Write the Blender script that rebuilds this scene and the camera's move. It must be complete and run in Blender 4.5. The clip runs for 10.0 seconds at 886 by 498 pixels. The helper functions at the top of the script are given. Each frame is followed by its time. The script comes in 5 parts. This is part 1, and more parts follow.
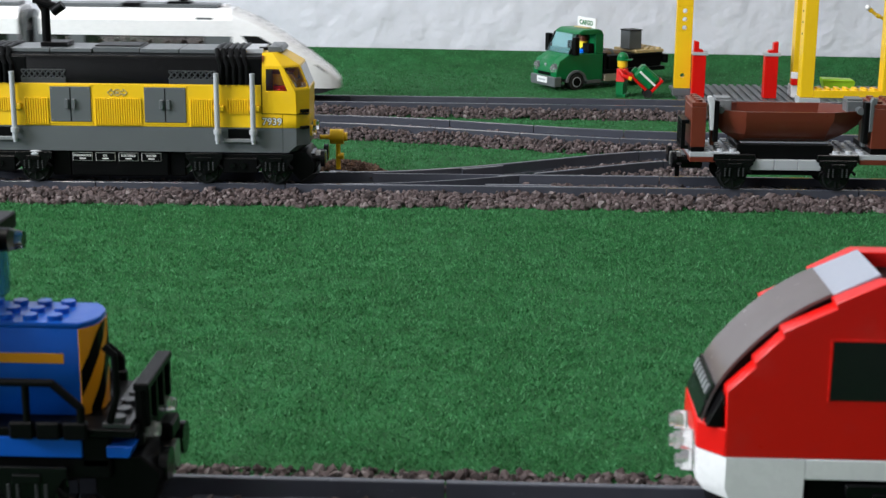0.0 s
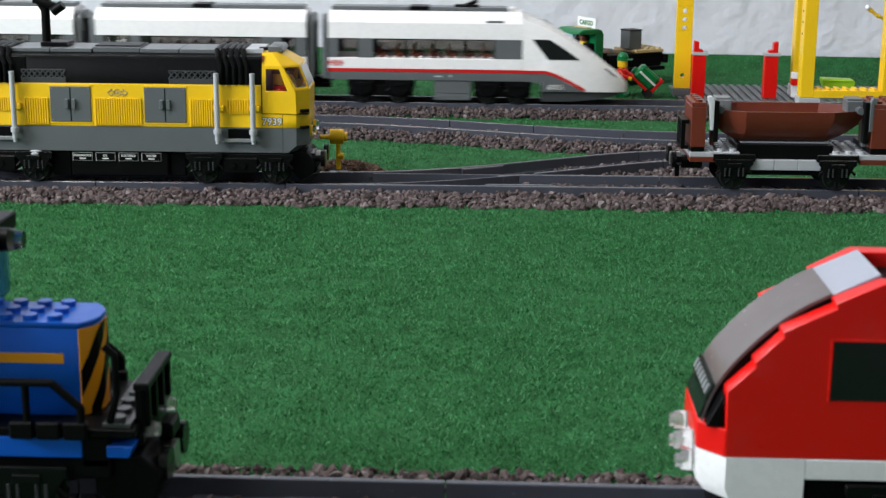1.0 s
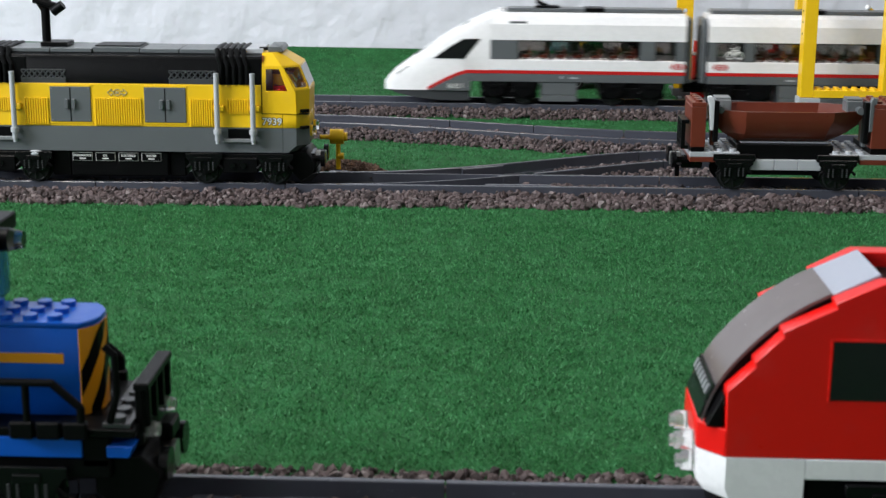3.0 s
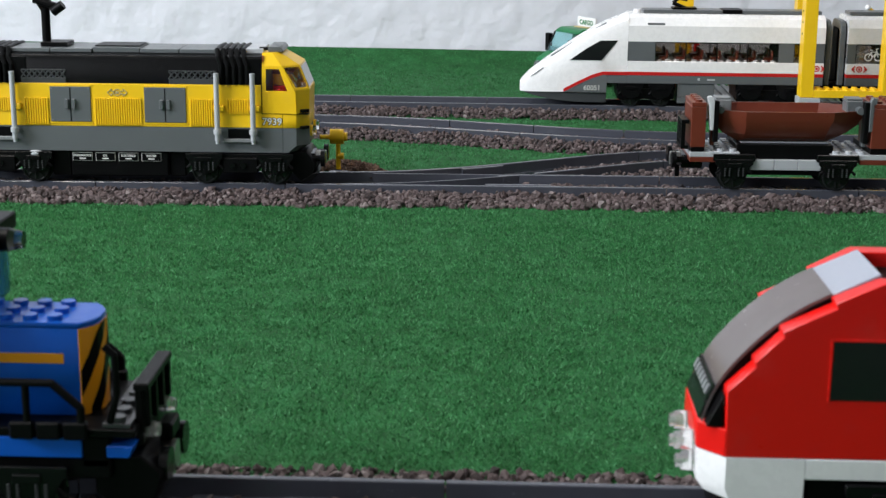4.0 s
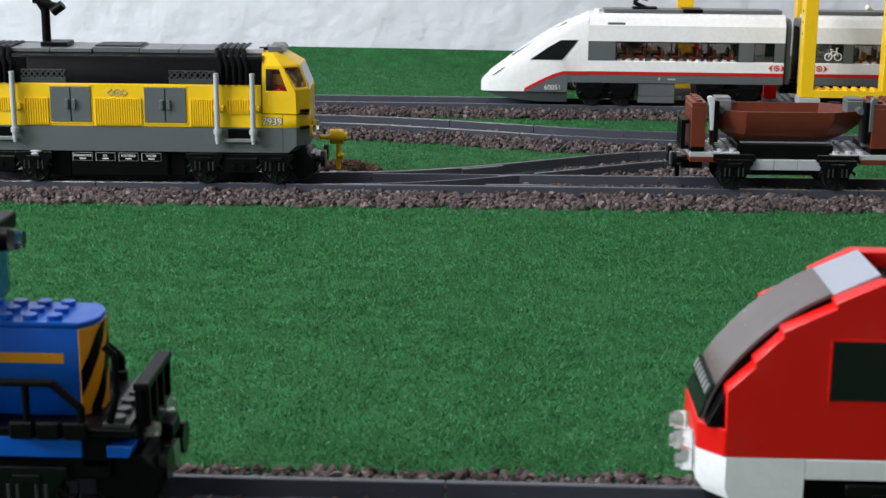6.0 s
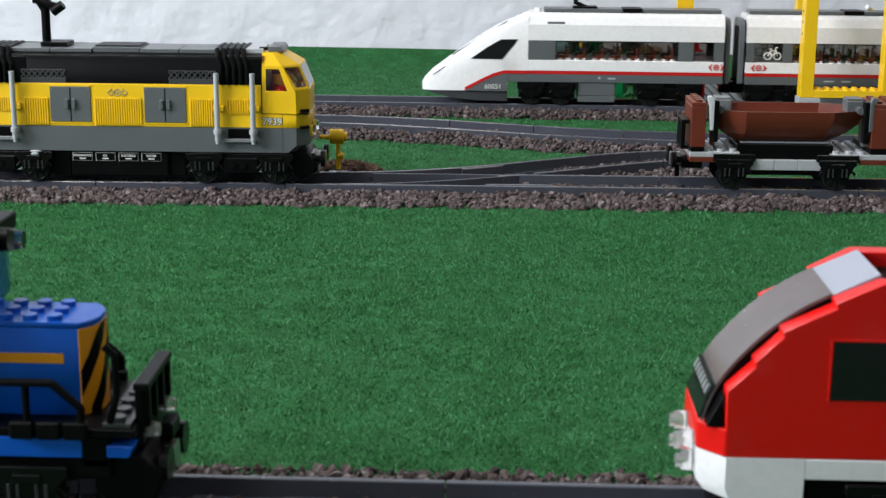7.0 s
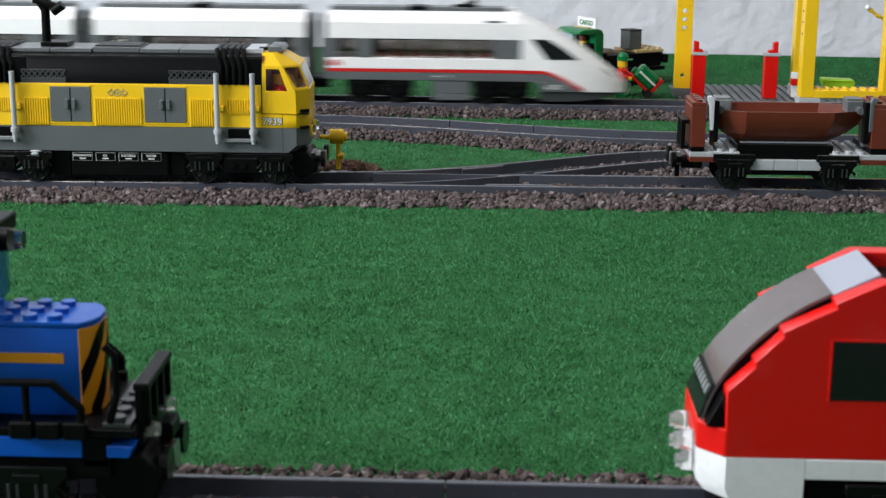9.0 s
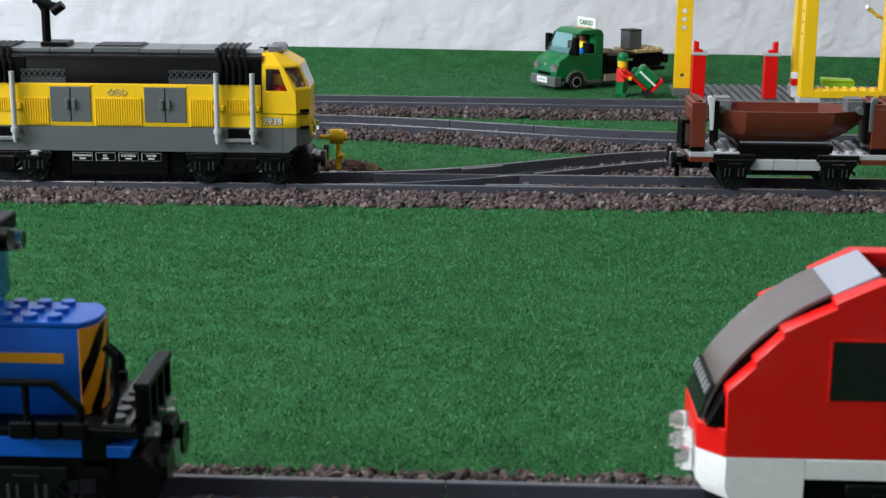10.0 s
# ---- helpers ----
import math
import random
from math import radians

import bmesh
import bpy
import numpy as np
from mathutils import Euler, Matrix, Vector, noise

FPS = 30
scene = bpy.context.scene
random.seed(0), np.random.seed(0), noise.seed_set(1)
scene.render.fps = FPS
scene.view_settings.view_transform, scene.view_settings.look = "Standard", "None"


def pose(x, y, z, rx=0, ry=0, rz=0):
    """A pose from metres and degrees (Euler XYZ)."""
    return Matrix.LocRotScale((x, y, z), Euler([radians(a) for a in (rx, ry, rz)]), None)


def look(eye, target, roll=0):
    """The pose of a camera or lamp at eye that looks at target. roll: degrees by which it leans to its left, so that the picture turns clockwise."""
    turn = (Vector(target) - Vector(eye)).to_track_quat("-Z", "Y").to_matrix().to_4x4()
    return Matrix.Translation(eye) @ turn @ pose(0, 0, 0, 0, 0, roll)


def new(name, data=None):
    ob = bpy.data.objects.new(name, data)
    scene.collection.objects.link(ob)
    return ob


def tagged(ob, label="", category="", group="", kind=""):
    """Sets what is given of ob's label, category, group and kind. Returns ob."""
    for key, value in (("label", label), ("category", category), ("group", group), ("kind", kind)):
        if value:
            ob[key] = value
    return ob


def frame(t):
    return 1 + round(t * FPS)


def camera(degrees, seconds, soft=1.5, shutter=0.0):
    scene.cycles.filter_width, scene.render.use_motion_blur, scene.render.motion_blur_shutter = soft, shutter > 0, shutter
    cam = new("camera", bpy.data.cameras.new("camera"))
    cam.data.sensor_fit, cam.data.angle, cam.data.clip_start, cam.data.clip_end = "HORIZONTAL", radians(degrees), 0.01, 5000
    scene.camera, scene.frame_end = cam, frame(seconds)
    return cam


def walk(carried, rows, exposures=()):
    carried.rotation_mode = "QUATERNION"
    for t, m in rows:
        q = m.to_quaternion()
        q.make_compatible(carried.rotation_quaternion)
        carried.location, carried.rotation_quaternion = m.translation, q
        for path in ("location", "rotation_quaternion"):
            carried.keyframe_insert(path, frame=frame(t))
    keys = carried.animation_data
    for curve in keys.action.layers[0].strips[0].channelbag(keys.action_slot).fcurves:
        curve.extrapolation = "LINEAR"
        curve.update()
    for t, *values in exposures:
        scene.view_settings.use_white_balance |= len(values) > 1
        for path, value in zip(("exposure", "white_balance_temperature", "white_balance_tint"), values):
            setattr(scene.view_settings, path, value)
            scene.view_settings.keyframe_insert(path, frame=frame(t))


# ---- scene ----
cam = camera(32.68, 10.0, soft=1.4, shutter=0.5)
cam.data.dof.use_dof, cam.data.dof.focus_distance, cam.data.dof.aperture_fstop = True, 1.20, 42.0
EYE = pose(0, 0, 0.215) @ pose(0, 0, 0, 0, 0, 2.16) @ pose(0, 0, 0, 90 - 14.05) @ pose(0, 0, 0, 0, 0, 0.477)
walk(cam, [(0.0, EYE), (10.0, EYE)])

# ---------------------------------------------------------------- light
scene.view_settings.exposure = 0.0
world = bpy.data.worlds.new("room_air")
scene.world = world
world.use_nodes = True
world.node_tree.nodes["Background"].inputs[0].default_value = (0.75, 0.85, 1.0, 1)
world.node_tree.nodes["Background"].inputs[1].default_value = 0.04


def area_lamp(name, eye, target, watts, size_x, size_y, colour):
    data = bpy.data.lights.new(name, "AREA")
    data.shape, data.size, data.size_y, data.energy, data.color = "RECTANGLE", size_x, size_y, watts, colour
    ob = new(name, data)
    ob.matrix_world = look(eye, target)
    return ob


# two unseen ceiling panels, added to light the layout from above
area_lamp("added_ceiling_lamp", (-0.80, 0.45, 1.50), (-0.50, 0.88, 0), 25, 0.30, 0.30, (1.0, 0.95, 0.88))
area_lamp("added_ceiling_lamp", (0.74, 0.78, 1.50), (0.60, 0.95, 0), 4, 0.28, 0.28, (1.0, 0.95, 0.88))

# daylight: tall window in the left wall; a dimmer added fill behind the camera
area_lamp("unseen_window_lamp", (-2.28, 0.08, 1.06), (-0.1, 1.0, 0.05), 84, 0.80, 0.70, (0.88, 0.94, 1.0))
area_lamp("unseen_window_lamp", (-1.6, -1.58, 0.75), (-0.1, 0.8, 0.1), 12, 1.10, 1.00, (0.88, 0.95, 1.0))

# ---------------------------------------------------------------- materials


def ramp_node(nt, fac, stops):
    n = nt.nodes.new("ShaderNodeValToRGB")
    el = n.color_ramp.elements
    while len(el) < len(stops):
        el.new(0.5)
    for e, (p, c) in zip(el, stops):
        e.position, e.color = p, (*c, 1)
    nt.links.new(fac, n.inputs[0])
    return n.outputs[0]


def noise_node(nt, scale, detail=3.0, rough=0.55, coords="Object"):
    tc = nt.nodes.new("ShaderNodeTexCoord")
    n = nt.nodes.new("ShaderNodeTexNoise")
    n.inputs["Scale"].default_value, n.inputs["Detail"].default_value, n.inputs["Roughness"].default_value = scale, detail, rough
    nt.links.new(tc.outputs[coords], n.inputs["Vector"])
    return n.outputs[0]


def bump_to(nt, bsdf, height, strength, distance):
    b = nt.nodes.new("ShaderNodeBump")
    b.inputs["Strength"].default_value, b.inputs["Distance"].default_value = strength, distance
    nt.links.new(height, b.inputs["Height"])
    nt.links.new(b.outputs[0], bsdf.inputs["Normal"])


def start(name):
    m = bpy.data.materials.new(name)
    m.use_nodes = True
    return m, m.node_tree, m.node_tree.nodes["Principled BSDF"]


def tone(c, k):
    return tuple(min(1.0, v * k) for v in c)


def plastic(name, colour, rough=0.28, dust=0.06):
    """Moulded toy plastic: even colour with faint dust, and gloss that varies."""
    m, nt, b = start(name)
    n = noise_node(nt, 45, 4)
    dusty = tuple(v * (1 - dust) + 0.35 * dust for v in colour)
    nt.links.new(ramp_node(nt, n, [(0.30, tone(colour, 0.97)), (0.55, colour), (0.80, dusty)]), b.inputs["Base Color"])
    fine = noise_node(nt, 260, 5, 0.65)
    r = nt.nodes.new("ShaderNodeMapRange")
    r.inputs[3].default_value, r.inputs[4].default_value = rough - 0.07, rough + 0.14
    nt.links.new(fine, r.inputs[0])
    nt.links.new(r.outputs[0], b.inputs["Roughness"])
    bump_to(nt, b, noise_node(nt, 90, 2), 0.03, 0.0006)
    b.inputs["IOR"].default_value = 1.5
    b.inputs["Specular IOR Level"].default_value = 0.36
    return m


def clear(name, colour, rough=0.05):
    m, nt, b = start(name)
    b.inputs["Base Color"].default_value = (*colour, 1)
    b.inputs["Transmission Weight"].default_value = 1.0
    b.inputs["Roughness"].default_value = rough
    b.inputs["IOR"].default_value = 1.45
    return m


YELLOW = plastic("yellow_plastic", (0.83, 0.515, 0.012))
RED = plastic("red_plastic", (0.62, 0.006, 0.004))
BLUE = plastic("blue_plastic", (0.002, 0.095, 0.53))
BLACK = plastic("black_plastic", (0.003, 0.003, 0.0034), 0.33, 0.004)
DARK_GREY = plastic("dark_grey_plastic", (0.105, 0.115, 0.122))
RAIL_GREY = plastic("rail_grey_plastic", (0.060, 0.064, 0.082), 0.2, 0.05)
RAIL_GREY.node_tree.nodes["Principled BSDF"].inputs["Specular IOR Level"].default_value = 0.55
CHARCOAL = plastic("charcoal_plastic", (0.045, 0.048, 0.052))
MID_GREY = plastic("mid_grey_plastic", (0.19, 0.20, 0.21))
LIGHT_GREY = plastic("light_grey_plastic", (0.40, 0.42, 0.45))
WHITE = plastic("white_plastic", (0.80, 0.795, 0.81), 0.24, 0.0)
BROWN = plastic("reddish_brown_plastic", (0.136, 0.029, 0.016))
GREEN = plastic("green_plastic", (0.002, 0.145, 0.042))
LIME = plastic("lime_plastic", (0.33, 0.60, 0.02))
TAN = plastic("tan_plastic", (0.55, 0.42, 0.21))
ORANGE = plastic("orange_stripe_paint", (0.75, 0.30, 0.01))
SKIN = plastic("yellow_figure_plastic", (0.80, 0.50, 0.02))
TYRE = plastic("black_rubber", (0.016, 0.016, 0.016), 0.6)
for dark in (BLACK, TYRE):
    dark.node_tree.nodes["Principled BSDF"].inputs["Specular IOR Level"].default_value = 0.09
METAL = plastic("brushed_steel", (0.55, 0.55, 0.55), 0.3)
METAL.node_tree.nodes["Principled BSDF"].inputs["Metallic"].default_value = 1.0
SMOKE = clear("smoked_clear_plastic", (0.45, 0.42, 0.40))
TEAL_GLASS = clear("pale_blue_clear_plastic", (0.45, 0.85, 0.88))
CLEAR = clear("clear_plastic", (0.93, 0.93, 0.93))


def carpet_material(name, shift):
    m, nt, b = start(name)
    big = noise_node(nt, 60, 4, 0.6)
    fine = noise_node(nt, 520, 3, 0.7)
    mix = nt.nodes.new("ShaderNodeMath")
    mix.operation = "MULTIPLY_ADD"
    mix.inputs[1].default_value = 0.45
    nt.links.new(fine, mix.inputs[0])
    half = nt.nodes.new("ShaderNodeMath")
    half.operation = "MULTIPLY"
    half.inputs[1].default_value = 0.55
    nt.links.new(big, half.inputs[0])
    nt.links.new(half.outputs[0], mix.inputs[2])
    nt.links.new(ramp_node(nt, mix.outputs[0], [(0.34, tone((0.010, 0.066, 0.016), shift)), (0.5, tone((0.017, 0.110, 0.029), shift)),
                                                (0.66, tone((0.030, 0.175, 0.058), shift))]), b.inputs["Base Color"])
    b.inputs["Roughness"].default_value = 0.85
    b.inputs["Specular IOR Level"].default_value = 0.25
    bump_to(nt, b, fine, 0.5, 0.001)
    return m


CARPET = carpet_material("green_carpet", 0.85)


def island_material(name, stops, rough, scale, single=False):
    """Joined or single pieces, each with a tone of its own."""
    m, nt, b = start(name)
    g = nt.nodes.new("ShaderNodeObjectInfo" if single else "ShaderNodeNewGeometry")
    base = ramp_node(nt, g.outputs["Random" if single else "Random Per Island"], stops)
    n = noise_node(nt, scale, 5, 0.7)
    mixer = nt.nodes.new("ShaderNodeMix")
    mixer.data_type, mixer.blend_type = "RGBA", "MULTIPLY"
    mixer.inputs["Factor"].default_value = 0.45
    nt.links.new(base, mixer.inputs["A"])
    nt.links.new(ramp_node(nt, n, [(0.3, (0.55, 0.55, 0.55)), (0.7, (1.25, 1.22, 1.2))]), mixer.inputs["B"])
    nt.links.new(mixer.outputs["Result"], b.inputs["Base Color"])
    b.inputs["Roughness"].default_value = rough
    bump_to(nt, b, n, 0.6, 0.0008)
    return m


PILE = island_material("green_carpet_fibre", [(0.0, (0.007, 0.058, 0.014)), (0.40, (0.025, 0.144, 0.042)), (0.80, (0.046, 0.215, 0.070)), (1.0, (0.150, 0.390, 0.195))], 0.85, 75)
PILE.node_tree.nodes["Principled BSDF"].inputs["Specular IOR Level"].default_value = 0.2
STONE_TONES = [(0.0, (0.022, 0.015, 0.015)), (0.4, (0.070, 0.050, 0.051)), (0.88, (0.115, 0.085, 0.086)), (1.0, (0.20, 0.17, 0.17))]
STONE = island_material("crushed_stone", STONE_TONES, 0.85, 420)
STONE_PIECE = island_material("single_crushed_stone", STONE_TONES, 0.85, 420, True)
SOIL = island_material("brown_crushed_stone", [(0.0, (0.035, 0.018, 0.012)), (0.6, (0.085, 0.045, 0.030)), (1.0, (0.13, 0.08, 0.055))], 0.9, 420)


def plaster(name, colour, relief):
    m, nt, b = start(name)
    n = noise_node(nt, 7, 4)
    nt.links.new(ramp_node(nt, n, [(0.3, tone(colour, 0.93)), (0.7, colour)]), b.inputs["Base Color"])
    b.inputs["Roughness"].default_value = 0.8
    lumps = noise_node(nt, 27, 3.2, 0.5)
    bump_to(nt, b, lumps, relief, 0.008)
    return m


PLASTER = plaster("rough_white_plaster", (0.67, 0.675, 0.745), 0.8)
PAINT = plaster("warm_grey_wall_paint", (0.33, 0.32, 0.31), 0.05)
CEILING = plaster("white_ceiling_paint", (0.70, 0.70, 0.70), 0.05)
BOARD = plastic("grey_floor_lino", (0.22, 0.20, 0.18), 0.5)
LAMP_GLOW, _nt, _b = start("added_lamp_diffuser")
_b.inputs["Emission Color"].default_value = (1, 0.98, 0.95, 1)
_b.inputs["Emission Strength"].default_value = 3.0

# ---------------------------------------------------------------- mesh helpers, in millimetres
U = 0.001


def part(name, bm, material, parent=None, label="", m=None, angle=35):
    """One mesh object from a bmesh in millimetres."""
    bmesh.ops.transform(bm, matrix=Matrix.Diagonal((U, U, U, 1)), verts=bm.verts)
    bmesh.ops.recalc_face_normals(bm, faces=bm.faces)
    me = bpy.data.meshes.new(name)
    bm.to_mesh(me)
    bm.free()
    for k in (material if isinstance(material, (list, tuple)) else [material]):
        me.materials.append(k)
    me.shade_smooth()
    me.set_sharp_from_angle(angle=radians(angle))
    ob = new(name, me)
    if parent:
        ob.parent = parent
    if m:
        ob.matrix_basis = m
    if label:
        tagged(ob, label)
    return ob


def thing(name, m, label, category, group="", kind=""):
    ob = new(name)
    ob.empty_display_size = 0.02
    ob.matrix_basis = m
    return tagged(ob, label, category, group, kind)


def mm(x, y, z, rx=0, ry=0, rz=0):
    return pose(x * U, y * U, z * U, rx, ry, rz)


def soften(bm, geom, bevel):
    if bevel > 0:
        edges = [e for e in geom if isinstance(e, bmesh.types.BMEdge)]
        bmesh.ops.bevel(bm, geom=edges, offset=bevel, segments=1, affect="EDGES", profile=0.5, clamp_overlap=True)


def box(bm, x0, x1, y0, y1, z0, z1, bevel=0.3, m=None):
    made = bmesh.ops.create_cube(bm, size=1)["verts"]
    mat = Matrix.Translation(((x0 + x1) / 2, (y0 + y1) / 2, (z0 + z1) / 2)) @ Matrix.Diagonal((x1 - x0, y1 - y0, z1 - z0, 1))
    bmesh.ops.transform(bm, matrix=(m @ mat) if m else mat, verts=made)
    soften(bm, list({e for v in made for e in v.link_edges}), bevel)
    return bm


def prism(bm, outline, lo, hi, axis="y", bevel=0.3):
    """A polygon drawn across one axis, pulled along it: y takes (x, z), z takes (x, y), x takes (y, z)."""
    put = {"y": lambda a, b, c: (a, c, b), "z": lambda a, b, c: (a, b, c), "x": lambda a, b, c: (c, a, b)}[axis]
    low = [bm.verts.new(put(a, b, lo)) for a, b in outline]
    high = [bm.verts.new(put(a, b, hi)) for a, b in outline]
    faces = [bm.faces.new(low), bm.faces.new(high[::-1])]
    for i in range(len(outline)):
        j = (i + 1) % len(outline)
        faces.append(bm.faces.new((low[i], high[i], high[j], low[j])))
    bmesh.ops.recalc_face_normals(bm, faces=faces)
    soften(bm, list({e for f in faces for e in f.edges}), bevel)
    return bm


def loft(bm, rings, bevel=0.0):
    """Closed rings of equal count, joined and capped."""
    rows = [[bm.verts.new(p) for p in ring] for ring in rings]
    n = len(rows[0])
    faces = [bm.faces.new(rows[0]), bm.faces.new(rows[-1][::-1])]
    for a, b in zip(rows, rows[1:]):
        for i in range(n):
            faces.append(bm.faces.new((a[i], b[i], b[(i + 1) % n], a[(i + 1) % n])))
    bmesh.ops.recalc_face_normals(bm, faces=faces)
    return bm


def rod(bm, a, b, r, n=12, r2=None):
    a, b = Vector(a), Vector(b)
    d = b - a
    mat = Matrix.Translation((a + b) / 2) @ d.to_track_quat("Z", "Y").to_matrix().to_4x4()
    bmesh.ops.create_cone(bm, cap_ends=True, cap_tris=False, segments=n, radius1=r, radius2=r if r2 is None else r2, depth=d.length, matrix=mat)
    return bm


def pipe(bm, points, r, n=8):
    for a, b in zip(points, points[1:]):
        rod(bm, a, b, r, n)
    for p in points[1:-1]:
        bmesh.ops.create_icosphere(bm, subdivisions=1, radius=r * 1.03, matrix=Matrix.Translation(p))
    return bm


def studs(bm, xs, ys, z):
    for x in xs:
        for y in ys:
            rod(bm, (x, y, z - 0.1), (x, y, z + 1.7), 2.4, 14)
    return bm


def B():
    return bmesh.new()


def steps(a, b, pitch):
    n = max(1, round((b - a) / pitch))
    return [a + (b - a) * (i + 0.5) / n for i in range(n)]


def lettering(name, words, size, material, parent, m, label="", bold=0.0):
    """Raised print, as a mesh; size in millimetres."""
    curve = bpy.data.curves.new(name, "FONT")
    curve.offset = bold * U
    curve.body, curve.size, curve.extrude, curve.align_x = words, size * U, 0.00012, "CENTER"
    tmp = bpy.data.objects.new(name, curve)
    scene.collection.objects.link(tmp)
    me = bpy.data.meshes.new_from_object(tmp.evaluated_get(bpy.context.evaluated_depsgraph_get()))
    bpy.data.objects.remove(tmp)
    me.materials.clear()
    me.materials.append(material)
    ob = new(name, me)
    ob.parent, ob.matrix_basis = parent, m
    return tagged(ob, label)


# ---------------------------------------------------------------- room
def plain(name, x0, x1, y0, y1, z0, z1, material, kind="structure", label="", category=""):
    return tagged(part(name, box(B(), x0, x1, y0, y1, z0, z1, 0), material), label, category, "", kind)


plain("wall_back", -2300, 2300, 1702, 1822, -750, 1650, PLASTER, label="rough white plastered wall behind the layout", category="wall")
bm = box(B(), -2420, -2300, -1720, -320, -750, 1650, 0)
box(bm, -2420, -2300, 480, 1822, -750, 1650, 0)
box(bm, -2420, -2300, -320, 480, -750, 710, 0)
box(bm, -2420, -2300, -320, 480, 1410, 1650, 0)
tagged(part("wall_left", bm, PAINT), "plain grey painted wall with a window opening", "wall", "", "structure")
win = thing("window_2", mm(-2370, 0, 0), "white-framed window in the side wall", "window", "", "structure")
for a, b, c, d in ((-320, -275, 710, 1410), (435, 480, 710, 1410), (60, 100, 755, 1365), (-275, 435, 710, 755), (-275, 435, 1365, 1410)):
    part("window_frame", box(B(), -30, 30, a, b, c, d, 3), PAINT, win)
plain("wall_right", 2300, 2420, -1720, 1822, -750, 1650, PAINT, label="plain grey painted wall", category="wall")
# the front wall has a wide window, added to hold the fill lamp
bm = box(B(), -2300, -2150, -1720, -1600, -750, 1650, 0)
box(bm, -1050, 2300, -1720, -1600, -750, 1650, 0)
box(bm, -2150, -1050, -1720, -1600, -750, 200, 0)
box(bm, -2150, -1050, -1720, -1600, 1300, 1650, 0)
tagged(part("wall_front", bm, PAINT), "plain grey painted wall with a wide opening added for a fill lamp", "wall", "", "structure")
win = thing("fill_window", mm(0, -1680, 0), "wide white-framed window added behind the viewer for a fill lamp", "window", "", "structure")
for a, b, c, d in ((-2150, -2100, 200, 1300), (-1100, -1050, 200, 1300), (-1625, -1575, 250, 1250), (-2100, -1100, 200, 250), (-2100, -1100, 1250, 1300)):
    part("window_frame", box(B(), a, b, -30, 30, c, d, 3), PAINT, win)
plain("ceiling", -2420, 2420, -1720, 1822, 1650, 1750, CEILING, label="plain white ceiling", category="ceiling")
plain("floor", -2420, 2420, -1720, 1822, -800, -750, BOARD, label="grey floor of the room", category="floor")

# fixtures made up for the two added ceiling lamps
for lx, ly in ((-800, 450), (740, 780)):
    lamp = thing("added_ceiling_light", mm(lx, ly, 1510), "square white ceiling light panel, unseen and added to light the layout", "ceiling light", "ceiling lights")
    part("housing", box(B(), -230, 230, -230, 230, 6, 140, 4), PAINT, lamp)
    part("diffuser", box(B(), -215, 215, -215, 215, 1, 6, 1), LAMP_GLOW, lamp, "glowing white diffuser of the added panel")


# the carpet lies on a board and runs up the wall at its back
def carpet_z(x, y):
    top = 20.2 - 0.0062 * x
    k = np.clip((y - 1640) / 60.0, 0, 1)
    return top * k ** 1.9


def carpet():
    xs = np.linspace(-1750, 1150, 220)
    ys = np.concatenate([np.linspace(180, 1640, 120), np.linspace(1645, 1700, 14)])
    gx, gy = np.meshgrid(xs, ys, indexing="ij")
    gz = carpet_z(gx, gy) + 0.12 * np.sin(gx * 0.031 + 1.3 * np.sin(gy * 0.021)) * np.sin(gy * 0.027)
    verts = np.stack([gx, gy, gz], -1).reshape(-1, 3) * U
    nx, ny = len(xs), len(ys)
    i = (np.arange(nx - 1)[:, None] * ny + np.arange(ny - 1)[None]).reshape(-1)
    faces = np.stack([i, i + ny, i + ny + 1, i + 1], -1)
    me = bpy.data.meshes.new("ground")
    me.from_pydata(verts.tolist(), [], faces.tolist())
    me.shade_smooth()
    me.materials.append(CARPET)
    return tagged(new("ground", me), "green short-pile carpet of the layout, turned up at the wall", "carpet", "", "structure")


carpet()
tagged(part("layout_board", box(B(), -1750, 1150, 180, 1700, -60, -3, 2), BOARD), "flat grey board that carries the layout", "board", "", "structure")
for tx in (-1650, 1050):
    for ty in (260, 1600):
        tagged(part("table_leg", box(B(), tx - 30, tx + 30, ty - 30, ty + 30, -750, -60, 2), BOARD), "square grey table leg under the board", "table leg", "legs of the layout table")


